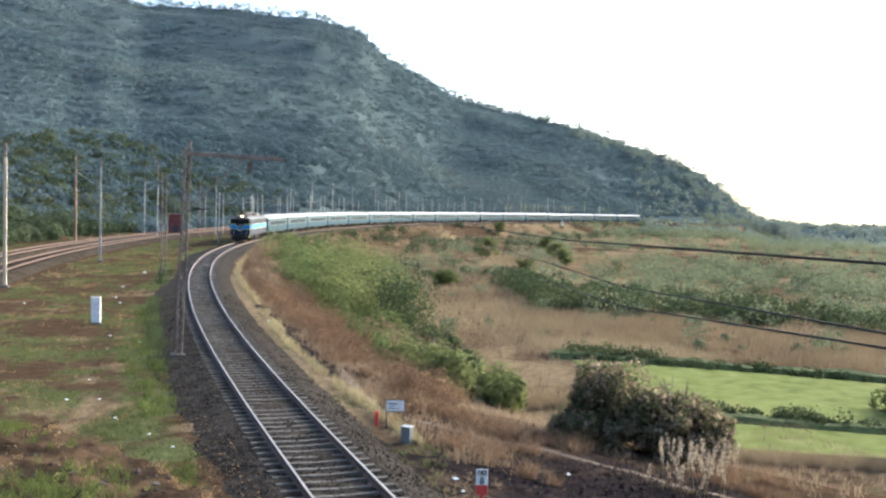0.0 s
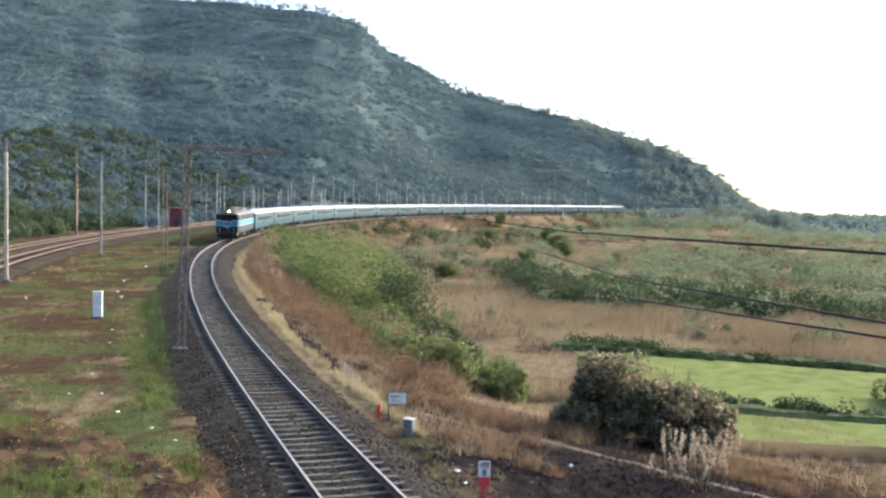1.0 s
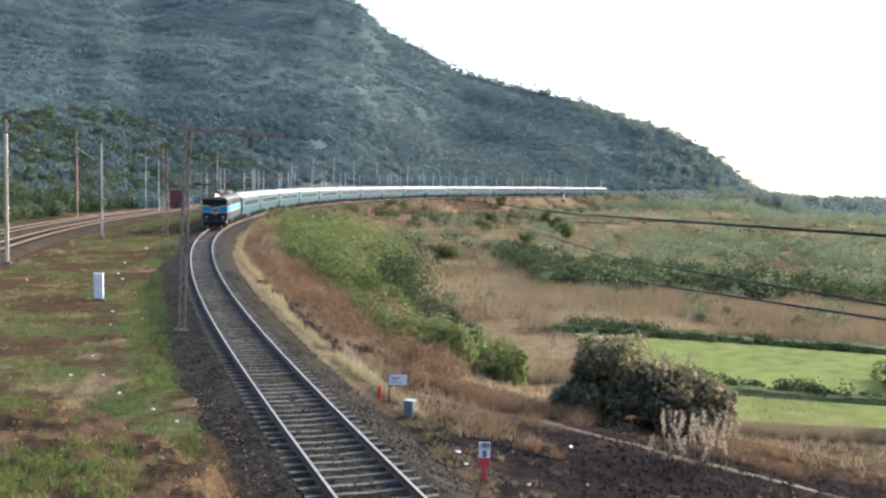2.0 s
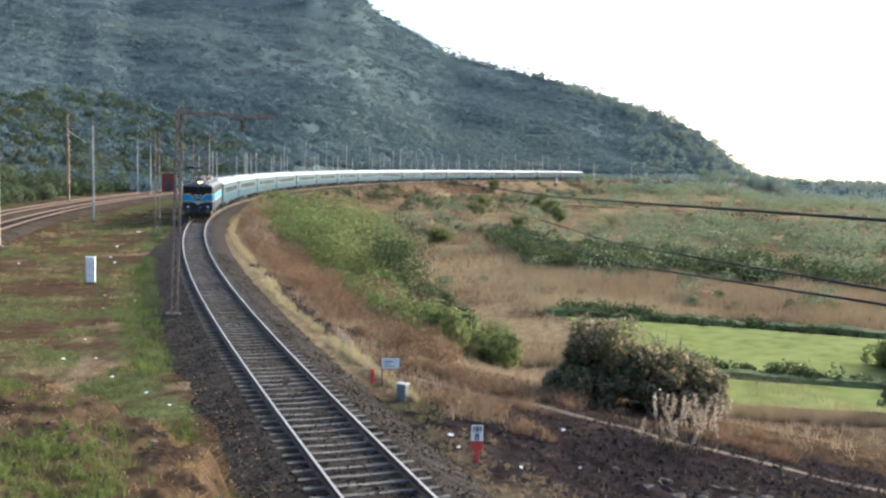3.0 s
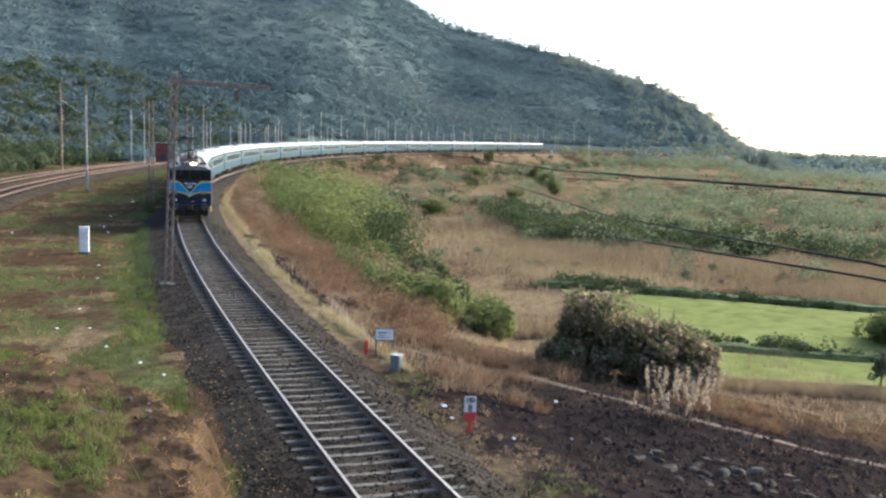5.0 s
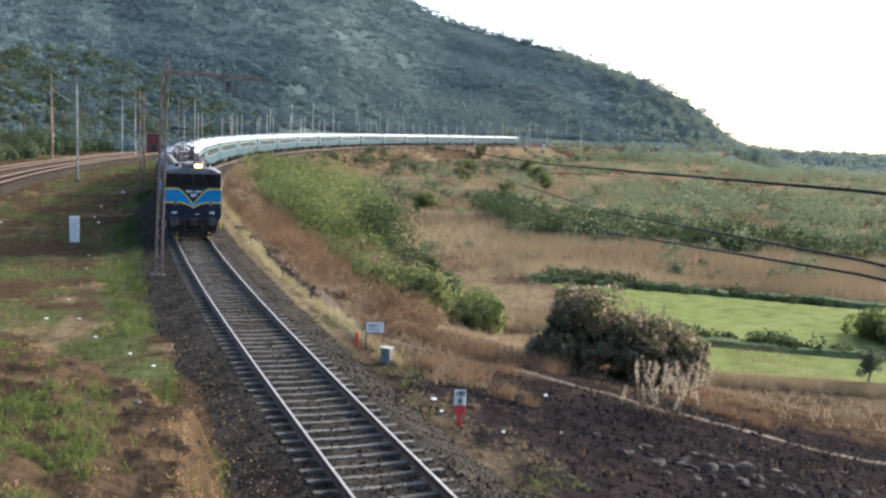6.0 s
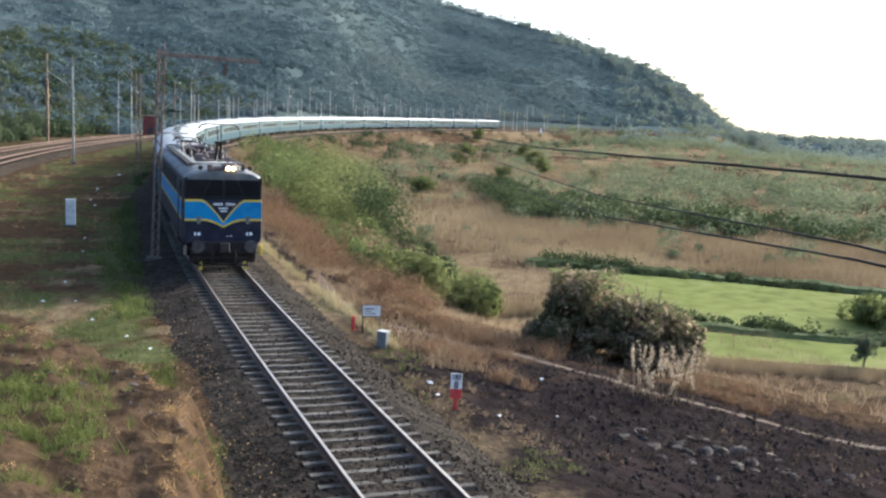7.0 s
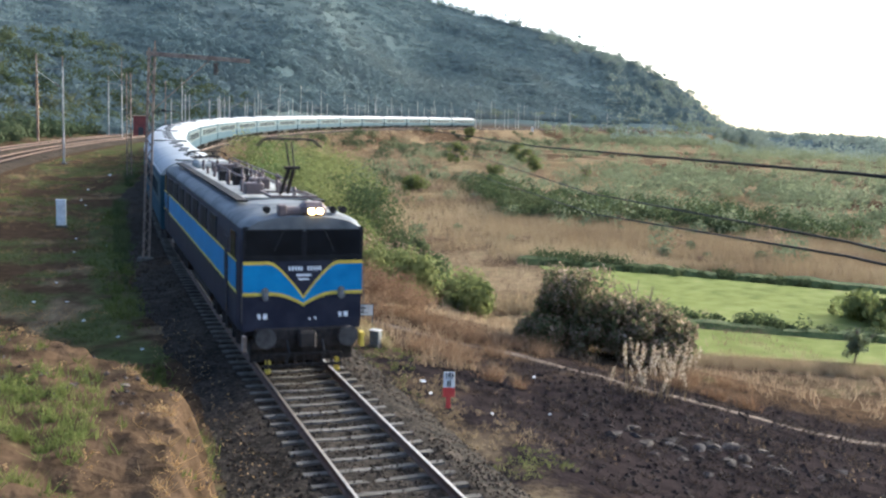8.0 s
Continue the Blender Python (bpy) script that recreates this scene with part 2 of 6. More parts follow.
M = {
    "ground": ground_material(),
    "ballast": material("ballast", [(0.01, 0.0085, 0.007), (0.028, 0.022, 0.017), (0.054, 0.043, 0.033)], 0.95, scale=9, bump=1.0, bump_scale=14, spec=0.03),
    "old_ballast": material("old_ballast", [(0.016, 0.0115, 0.008), (0.034, 0.025, 0.017), (0.055, 0.042, 0.028)], 0.95, scale=3, bump=0.8, bump_scale=14, spec=0.03),
    "stone": material("stone", [(0.014, 0.0105, 0.008), (0.034, 0.026, 0.02), (0.09, 0.07, 0.053)], 0.9, scale=5, island=0.7, spec=0.06),
    "concrete": material("concrete", [(0.052, 0.046, 0.039), (0.096, 0.086, 0.074), (0.155, 0.14, 0.122)], 0.9, scale=6, bump=0.3, bump_scale=40, random_mix=0.4, spec=0.05),
    "rail_side": material("rail_side", [(0.06, 0.035, 0.025), (0.13, 0.075, 0.05)], 0.8, metal=0.3, scale=20),
    "rail_top": material("rail_top", [(0.32, 0.265, 0.21), (0.46, 0.39, 0.32)], 0.48, metal=1.0, scale=30),
    "rail_worn": material("rail_worn", [(0.05, 0.036, 0.028), (0.09, 0.066, 0.05)], 0.85, metal=0.1, scale=30, spec=0.1),
    "galvanised": material("galvanised", [(0.22, 0.215, 0.2), (0.34, 0.33, 0.31)], 0.7, metal=0.15, scale=6, spec=0.2),
    "rust": material("rust", [(0.075, 0.052, 0.04), (0.15, 0.105, 0.08), (0.21, 0.16, 0.125)], 0.85, scale=7, bump=0.2),
    "orange_paint": material("orange_paint", [(0.11, 0.065, 0.043), (0.19, 0.115, 0.068), (0.25, 0.17, 0.105)], 0.8, scale=3),
    "cream_paint": material("cream_paint", [(0.36, 0.28, 0.19), (0.5, 0.42, 0.31)], 0.7, scale=4),
    "verge": leaf_material("verge", [(0.2, 0.155, 0.08), (0.3, 0.245, 0.135), (0.4, 0.335, 0.2)], 0.4, 0.6, 0.4),
    "red_straw": leaf_material("red_straw", [(0.075, 0.044, 0.027), (0.145, 0.088, 0.053), (0.235, 0.16, 0.1)], 0.45, 0.6, 0.35),
    "scorched": leaf_material("scorched", [(0.018, 0.014, 0.013), (0.045, 0.034, 0.028), (0.1, 0.07, 0.05)], 0.2, 0.7, 0.5),
    "wire": material("wire", [(0.012, 0.011, 0.011), (0.025, 0.023, 0.022)], 0.8, scale=30, spec=0.1),
    "porcelain": material("porcelain", [(0.05, 0.03, 0.025), (0.09, 0.06, 0.05)], 0.25, scale=20),
    "white_paint": material("white_paint", [(0.46, 0.44, 0.41), (0.62, 0.6, 0.56), (0.7, 0.68, 0.64)], 0.7, scale=5, bump=0.1, spec=0.2),
    "grey_box": material("grey_box", [(0.11, 0.11, 0.105), (0.18, 0.175, 0.165)], 0.7, scale=8, spec=0.2),
    "red_paint": material("red_paint", [(0.38, 0.03, 0.025), (0.5, 0.05, 0.04)], 0.6, scale=9),
    "black_paint": material("black_paint", [(0.012, 0.012, 0.013), (0.03, 0.03, 0.03)], 0.55, scale=9),
    "maroon": material("maroon", [(0.10, 0.022, 0.018), (0.18, 0.04, 0.03)], 0.8, scale=4),
    "litter": material("litter", [(0.65, 0.65, 0.63), (0.82, 0.82, 0.82)], 0.5, scale=20),
    "char": material("char", [(0.008, 0.0065, 0.0065), (0.022, 0.017, 0.016), (0.05, 0.04, 0.036)], 0.95, scale=6, island=0.6, spec=0.05),
    "old_sleeper": material("old_sleeper", [(0.03, 0.023, 0.017), (0.065, 0.05, 0.037)], 0.95, scale=6, spec=0.04),
    "path": material("path", [(0.062, 0.043, 0.031), (0.118, 0.086, 0.064)], 0.95, scale=4, bump=0.4, bump_scale=12, spec=0.1),
    "paddy": material("paddy", [(0.076, 0.09, 0.021), (0.108, 0.122, 0.031), (0.134, 0.145, 0.043), (0.165, 0.156, 0.06)], 0.95, scale=0.8, bump=0.9, bump_scale=9, spec=0.02, coarse=0.14),
    "bund": material("bund", [(0.045, 0.06, 0.02), (0.11, 0.12, 0.045)], 0.95, scale=3, bump=0.8, bump_scale=8, spec=0.1),
    "bark": material("bark", [(0.06, 0.045, 0.03), (0.14, 0.105, 0.07)], 0.9, scale=8, bump=0.6),
    "rock": material("rock", [(0.024, 0.019, 0.016), (0.06, 0.048, 0.041), (0.13, 0.107, 0.09)], 0.95, scale=2, bump=0.8, bump_scale=6, spec=0.08, random_mix=0.35),
    # hillside foliage: haze is put into this pale blue-grey leaf colour
    "hazed_hill_leaf": leaf_material("hazed_hill_leaf", [(0.056, 0.082, 0.092), (0.084, 0.112, 0.12), (0.118, 0.142, 0.14)], 0.5, 0.15, 0.012, 1.0),
    # skyline and far trees: colour paled to stand for distance haze
    "hazed_ridge_leaf": leaf_material("hazed_ridge_leaf", [(0.125, 0.15, 0.132), (0.2, 0.22, 0.175)], 0.35, 0.5, 0.02),
    "scrub_leaf": leaf_material("scrub_leaf", [(0.08, 0.1, 0.055), (0.135, 0.15, 0.085), (0.205, 0.2, 0.125)], 0.45, 0.5, 0.06),
    "foot_leaf": leaf_material("foot_leaf", [(0.028, 0.042, 0.022), (0.052, 0.066, 0.034), (0.1, 0.096, 0.052)], 0.4, 0.35, 0.05),
    # dark leaf of hedges and weeds; on the lower creepers it paints shade
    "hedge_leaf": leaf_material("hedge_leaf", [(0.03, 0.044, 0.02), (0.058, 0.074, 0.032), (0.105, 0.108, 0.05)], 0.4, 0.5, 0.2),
    "fresh_leaf": leaf_material("fresh_leaf", [(0.05, 0.075, 0.025), (0.095, 0.124, 0.045), (0.165, 0.18, 0.075)], 0.5, 0.5, 0.4),
    "creeper_leaf": leaf_material("creeper_leaf", [(0.06, 0.075, 0.024), (0.122, 0.136, 0.048), (0.2, 0.195, 0.084)], 0.5, 0.45, 0.3),
    "bush_leaf": leaf_material("bush_leaf", [(0.05, 0.065, 0.03), (0.1, 0.105, 0.05), (0.19, 0.135, 0.09), (0.33, 0.26, 0.2)], 0.55, 0.7, 0.5),
    "dry_leaf": leaf_material("dry_leaf", [(0.105, 0.072, 0.047), (0.18, 0.127, 0.083), (0.26, 0.2, 0.135)], 0.5, 0.6, 0.3),
    "straw": leaf_material("straw", [(0.135, 0.094, 0.058), (0.215, 0.158, 0.094), (0.32, 0.25, 0.155)], 0.35, 0.35, 0.07),
    "grass": leaf_material("grass", [(0.055, 0.075, 0.02), (0.105, 0.12, 0.038), (0.2, 0.175, 0.085)], 0.35, 0.6, 0.3),
    "plume": leaf_material("plume", [(0.33, 0.25, 0.17), (0.5, 0.41, 0.3)], 0.3, 0.5, 2.0),
    "loco_navy": material("loco_navy", [(0.011, 0.012, 0.022), (0.026, 0.026, 0.038)], 0.55, scale=3, bump=0.05, spec=0.15),
    "loco_black": material("loco_black", [(0.009, 0.009, 0.01), (0.018, 0.017, 0.018)], 0.6, scale=4, spec=0.12),
    "loco_blue": material("loco_blue", [(0.006, 0.135, 0.3), (0.016, 0.2, 0.4)], 0.45, scale=2.5, spec=0.3),
    "loco_yellow": material("loco_yellow", [(0.46, 0.33, 0.035), (0.6, 0.45, 0.07)], 0.45, scale=6),
    "loco_roof": material("loco_roof", [(0.06, 0.062, 0.064), (0.15, 0.15, 0.148)], 0.7, scale=2.5, bump=0.05, spec=0.3),
    "roof_gear": material("roof_gear", [(0.06, 0.045, 0.043), (0.15, 0.105, 0.095)], 0.7, scale=6, metal=0.2, random_mix=0.5),
    "steel_dark": material("steel_dark", [(0.014, 0.012, 0.011), (0.042, 0.034, 0.029)], 0.8, metal=0.1, scale=8, spec=0.15),
    "buffer_steel": material("buffer_steel", [(0.025, 0.023, 0.022), (0.07, 0.064, 0.06)], 0.55, metal=0.2, scale=9, spec=0.3),
    "glass": material("glass", [(0.006, 0.007, 0.008), (0.012, 0.013, 0.015)], 0.15, scale=2, spec=0.25),
    "headlight": material("headlight", [(0.9, 0.8, 0.55), (1.0, 0.9, 0.7)], 0.3, scale=2, emit=(1.0, 0.64, 0.22), strength=4.0),
    "lamp_glass": material("lamp_glass", [(0.1, 0.1, 0.1), (0.16, 0.16, 0.16)], 0.2, scale=6),
    "lettering": material("lettering", [(0.6, 0.6, 0.6), (0.75, 0.75, 0.75)], 0.6, scale=8),
    "coach_lower": material("coach_lower", [(0.018, 0.04, 0.054), (0.03, 0.058, 0.074)], 0.8, spec=0.1, scale=1.5, random_mix=0.2),
    "coach_band": material("coach_band", [(0.06, 0.075, 0.074), (0.1, 0.12, 0.115)], 0.75, spec=0.1, scale=1.5, random_mix=0.3),
    "coach_roof": material("coach_roof", [(0.19, 0.192, 0.19), (0.3, 0.3, 0.295)], 0.6, scale=0.8, bump=0.03, random_mix=0.35, spec=0.25),
    "vent_grey": material("vent_grey", [(0.05, 0.05, 0.05), (0.1, 0.1, 0.1)], 0.8, scale=4),
    "deck": material("deck", [(0.17, 0.163, 0.145), (0.33, 0.315, 0.28)], 0.8, scale=2.5, spec=0.2),
    "coach_glass": material("coach_glass", [(0.01, 0.014, 0.016), (0.028, 0.033, 0.035)], 0.9, scale=2, spec=0.02),
    "bank_green": leaf_material("bank_green", [(0.046, 0.064, 0.017), (0.088, 0.106, 0.029), (0.15, 0.16, 0.052)], 0.45, 0.6, 0.8),
    "ochre_straw": leaf_material("ochre_straw", [(0.16, 0.095, 0.04), (0.28, 0.18, 0.085), (0.4, 0.28, 0.15)], 0.4, 0.6, 0.6),
    "rubber": material("rubber", [(0.015, 0.015, 0.015), (0.03, 0.03, 0.03)], 0.9, scale=6),
}


# ---- mesh helpers ----
def part(name, bm, mat, parent=None, label="", smooth=False):
    me = bpy.data.meshes.new(name)
    bm.normal_update()
    bm.to_mesh(me)
    bm.free()
    me.materials.append(M[mat])
    if smooth:
        me.shade_smooth()
        me.set_sharp_from_angle(angle=radians(40))
    ob = new(name, me)
    if parent:
        ob.parent = parent
    if label:
        tagged(ob, label)
    return ob


def same(name, me, parent, m=None):
    """Another object on a mesh that is there already."""
    ob = new(name, me)
    ob.parent = parent
    if m is not None:
        ob.matrix_basis = m
    return ob


def box(bm, size, at=(0, 0, 0), bevel=0.0, rot=None):
    m = Matrix.Translation(at) @ (rot or Matrix()) @ Matrix.Diagonal((*size, 1))
    r = bmesh.ops.create_cube(bm, size=1, matrix=m)
    if bevel:
        edges = {e for v in r["verts"] for e in v.link_edges}
        bmesh.ops.bevel(bm, geom=list(edges), offset=bevel, segments=1, affect="EDGES")
    return bm


def boxes(*items):
    bm = bmesh.new()
    for it in items:
        box(bm, *it)
    return bm


def rod(bm, a, b, r, seg=8, r2=None):
    a, b = Vector(a), Vector(b)
    d = b - a
    m = Matrix.Translation((a + b) / 2) @ d.to_track_quat("Z", "Y").to_matrix().to_4x4()
    bmesh.ops.create_cone(bm, cap_ends=True, segments=seg, radius1=r, radius2=r if r2 is None else r2, depth=d.length, matrix=m)
    return bm


def rods(*items):
    bm = bmesh.new()
    for it in items:
        rod(bm, *it)
    return bm


def slab(bm, pts, y, depth):
    """A flat outline of (x, z) points at y, thickened towards +y."""
    f = [bm.verts.new((x, y, z)) for x, z in pts]
    b = [bm.verts.new((x, y + depth, z)) for x, z in pts]
    n = len(pts)
    bm.faces.new(f)
    bm.faces.new(b[::-1])
    for i in range(n):
        bm.faces.new((f[i], b[i], b[(i + 1) % n], f[(i + 1) % n]))
    bmesh.ops.recalc_face_normals(bm, faces=bm.faces)
    return bm


def poly_object(name, V, k, mat, label="", category="", kind="stuff", group=""):
    """Many separate faces of k corners each, as one object."""
    n = len(V) // k
    me = bpy.data.meshes.new(name)
    me.vertices.add(n * k)
    me.vertices.foreach_set("co", np.ascontiguousarray(V, dtype=np.float32).ravel())
    me.loops.add(n * k)
    me.loops.foreach_set("vertex_index", np.arange(n * k, dtype=np.int32))
    me.polygons.add(n)
    me.polygons.foreach_set("loop_start", np.arange(0, n * k, k, dtype=np.int32))
    me.update(calc_edges=True)
    me.materials.append(M[mat])
    ob = new(name, me)
    return tagged(ob, label, category, group, kind)


def leaves(rng, centres, radii, count, size, outward=0.5, lift=0.15):
    """Folded diamond leaves in ragged ellipsoids round the centres. Returns corner points, four a leaf."""
    centres, radii = np.repeat(centres, count, 0), np.repeat(radii, count, 0)
    n = len(centres)
    u = rng.normal(size=(n, 3))
    u /= np.linalg.norm(u, axis=1, keepdims=True)
    rad = rng.uniform(0.45, 1.0, (n, 1)) ** 0.6
    lump = 1 + 0.22 * np.sin(5 * u[:, :1] + centres[:, :1]) * np.cos(4 * u[:, 1:2] + centres[:, 1:2])
    p = centres + u * radii * rad * lump
    nor = u * outward + rng.normal(size=(n, 3)) * 0.5 + np.array([0, 0, lift])
    nor /= np.linalg.norm(nor, axis=1, keepdims=True)
    a = np.cross(nor, rng.normal(size=(n, 3)))
    a /= np.linalg.norm(a, axis=1, keepdims=True) + 1e-9
    b = np.cross(nor, a)
    sz = (size if np.isscalar(size) else np.repeat(size, count)[:, None]) * rng.uniform(0.6, 1.3, (n, 1))
    V = np.stack([p - a * sz, p + b * sz * 0.55 + nor * sz * 0.15, p + a * sz, p - b * sz * 0.55 + nor * sz * 0.15], 1)
    return V.reshape(-1, 3)


def blades(rng, roots, height, width, lean, count):
    """Thin grass blades round each root. Returns corner points, three a blade."""
    roots, height = np.repeat(roots, count, 0), np.repeat(np.broadcast_to(height, len(roots)), count)[:, None]
    n = len(roots)
    ang = rng.uniform(0, 2 * np.pi, n)
    side = np.stack([np.cos(ang), np.sin(ang), 0 * ang], 1)
    out = rng.normal(size=(n, 3)) * lean
    out[:, 2] = 1
    p = roots + np.concatenate([rng.normal(size=(n, 2)) * height * 0.25, np.zeros((n, 1))], 1)
    h = height * rng.uniform(0.5, 1.15, (n, 1))
    return np.stack([p - side * width, p + side * width, p + out * h], 1).reshape(-1, 3)


# ---- the line of the railway ----
KNOTS = np.array([0, 30, 60, 90, 120, 150, 200, 260, 350, 500, 650], float)
CURVATURE = np.array([0.000556, 0.001673, 0.001671, 0.002489, 0.002596, 0.002041, 0.0019, 0.002246, 0.002159, 0.001892, 0.001745])
LINE_S = np.arange(-120.0, 760.0, 1.0)
_k = np.interp(LINE_S, KNOTS, CURVATURE)
_k[LINE_S < 0] = 0.0004
_h = np.cumsum(_k) - _k
LINE_H = _h - np.interp(0, LINE_S, _h) - 0.34328
_x = np.concatenate([[0], np.cumsum(np.sin(LINE_H))[:-1]])
_y = np.concatenate([[0], np.cumsum(np.cos(LINE_H))[:-1]])
LINE_X = _x - np.interp(0, LINE_S, _x) + 1.325
LINE_Y = _y - np.interp(0, LINE_S, _y) + 12.864


def on_line(s, d=0.0):
    """The point d metres to the right of the line, s metres along it, and the heading there."""
    x, y, h = np.interp(s, LINE_S, LINE_X), np.interp(s, LINE_S, LINE_Y), np.interp(s, LINE_S, LINE_H)
    return x + d * np.cos(h), y - d * np.sin(h), h


def to_line(x, y):
    """Distance along the line and to its right, for arrays of places."""
    s, d = np.empty(len(x)), np.empty(len(x))
    lx, ly, lh, ls = LINE_X[::2], LINE_Y[::2], LINE_H[::2], LINE_S[::2]
    for i in range(0, len(x), 8000):
        px, py = x[i:i + 8000, None], y[i:i + 8000, None]
        j = np.argmin((px - lx) ** 2 + (py - ly) ** 2, 1)
        dx, dy = x[i:i + 8000] - lx[j], y[i:i + 8000] - ly[j]
        s[i:i + 8000] = ls[j] + dx * np.sin(lh[j]) + dy * np.cos(lh[j])
        d[i:i + 8000] = dx * np.cos(lh[j]) - dy * np.sin(lh[j])
    return s, d


# ---- the shape of the ground ----
def value_noise(x, y, scale, seed):
    """Smooth noise from -1 to 1 on arrays."""
    t = np.random.RandomState(seed).uniform(-1, 1, (64, 64))
    u, v = x / scale, y / scale
    i, j = np.floor(u).astype(int), np.floor(v).astype(int)
    a, b = u - i, v - j
    a, b = a * a * (3 - 2 * a), b * b * (3 - 2 * b)
    g = lambda p, q: t[p % 64, q % 64]
    return (g(i, j) * (1 - a) + g(i + 1, j) * a) * (1 - b) + (g(i, j + 1) * (1 - a) + g(i + 1, j + 1) * a) * b


def patches(x, y, scale, seed):
    """Noise of three sizes, turned against the axes."""
    u, v = 0.8 * x - 0.6 * y, 0.6 * x + 0.8 * y
    return (value_noise(u, v, scale, seed) + 0.6 * value_noise(v + 0.3 * u, u - 0.3 * v, scale * 0.41, seed + 100) + 0.4 * value_noise(u, v, scale * 0.17, seed + 200)) / 1.35


def smooth(a, b, v):
    u = np.clip((v - a) / (b - a), 0, 1)
    return u * u * (3 - 2 * u)


# the hill's crest: bearing in degrees, distance, height
CREST = np.array([(-70, 900, 190), (-24, 899, 190), (-20, 893, 179), (-17, 889, 169), (-12.5, 883, 170), (-7.5, 875, 166), (-4.9, 870, 154), (-3.6, 867, 134), (-1.4, 863, 116),
                  (1.0, 854, 96), (4.9, 831, 81), (8.1, 811, 68), (10.1, 800, 58), (12.1, 781, 48), (14.6, 759, 31), (16.6, 741, 9), (18.1, 728, -2), (19.5, 718, -6.5), (24, 700, -7), (70, 700, -7)], float)
FOOT = np.array([(-70, 150), (-40, 190), (-25, 225), (-15, 255), (-8, 285), (0, 400), (6, 475), (11, 555), (15, 600), (20, 640), (70, 640)], float)
FIELD_Z = -5.0


def ground_height(x, y):
    s, d = to_line(x, y)
    r, b = np.hypot(x, y), np.degrees(np.arctan2(x, y))
    n1, n2, n3 = value_noise(x, y, 1.7, 1), value_noise(x, y, 7.0, 2), value_noise(x, y, 31.0, 3)
    # left of the line: a flat shelf, then the rise towards the hill
    left = -0.62 + 0.10 * n2 + 0.04 * n1 + 0.12 * n3 * smooth(-8, -3, -np.abs(d)) + smooth(-28, -90, d) * 5.0 + 0.1 * smooth(-6.5, -3.6, d)
    # the cut bank beside the camera
    bank = np.interp(y + 0.12 * (x + 4) + 0.35 * n2, [0, 2.5, 5, 9, 14, 18, 22, 28], [5.1, 4.5, 3.3, 2.5, 2.25, 1.95, 1.15, -0.7]) + (0.16 * n1 + 0.15 * n2 + 0.09 * value_noise(x, y, 0.55, 4) + 0.05 * value_noise(x, y, 0.24, 6)) * smooth(27, 16, y)
    face = smooth(0.0, -1.15, d + 0.22 * n2 + 0.18 * n1 + 0.12 * value_noise(x, y, 0.5, 8) - np.interp(y, [1.5, 5, 9, 12.5, 14.5, 17, 20], [-3.0, -4.7, -3.75, -3.1, -2.95, -3.6, -5.2]))
    left = np.maximum(left, -0.6 + (bank + 0.6) * face * smooth(-34, -20, x))
    # right of the line: shoulder, slope, valley floor
    slope = np.interp(y, [10, 36, 54, 90], [0.16, 0.17, 0.36, 0.42])
    right = np.maximum(-0.62 - slope * np.clip(d - 3.8, 0, None), FIELD_Z) + (0.22 * n2 + 0.07 * n1) * smooth(3.5, 7, d) * smooth(0, 1.5, -0.62 - slope * np.clip(d - 3.8, 0, None) - FIELD_Z + 0.6)
    z = np.where(d < 0, left, right)
    # the hill
    foot, far, top = np.interp(b, FOOT[:, 0], FOOT[:, 1]), np.interp(b, CREST[:, 0], CREST[:, 1]), np.interp(b, CREST[:, 0], CREST[:, 2])
    u = (r - foot) / (far - foot)
    rise = np.where(u < 1, np.clip(u, 0, 1) ** 1.15, np.clip(1 - (u - 1) * 0.8, 0, 1))
    rise = rise + 0.03 * np.sin(u * 17 + n3) * smooth(0.15, 0.5, u) * smooth(1.0, 0.8, u)
    gully = value_noise(b * 10, u * 12, 17, 7) * 1.5 + value_noise(x, y, 60, 5) * 4
    z = z + np.where(u > 0, rise * (top - z) + gully * smooth(0.02, 0.3, u) * smooth(0.98, 0.7, u) * smooth(0, 60, top), 0)
    # beyond the valley the land falls away to a distant ridge
    z = z - smooth(720, 2200, r) * smooth(14, 20, b) * 50 - smooth(15.5, 20, b) * smooth(330, 600, r) * 8.5
    z = z + smooth(2200, 2700, r) * smooth(17, 26, b) * (27 + 7 * value_noise(b, b * 0, 3.0, 9))
    z = z - smooth(2750, 4700, r) * smooth(14, 20, b) * 90
    return z, s, d, u


def bank_drift(x, y):
    """How green the bank is: a wide drift near its lip, scattered ones elsewhere."""
    return 0.75 * patches(x, y, 2.2, 88) + 0.42 * np.exp(-((x + 4.9) / 0.9) ** 2 - ((y - 12.6) / 2.0) ** 2) - 0.12


def place_z(x, y):
    return float(ground_height(np.array([float(x)]), np.array([float(y)]))[0][0])


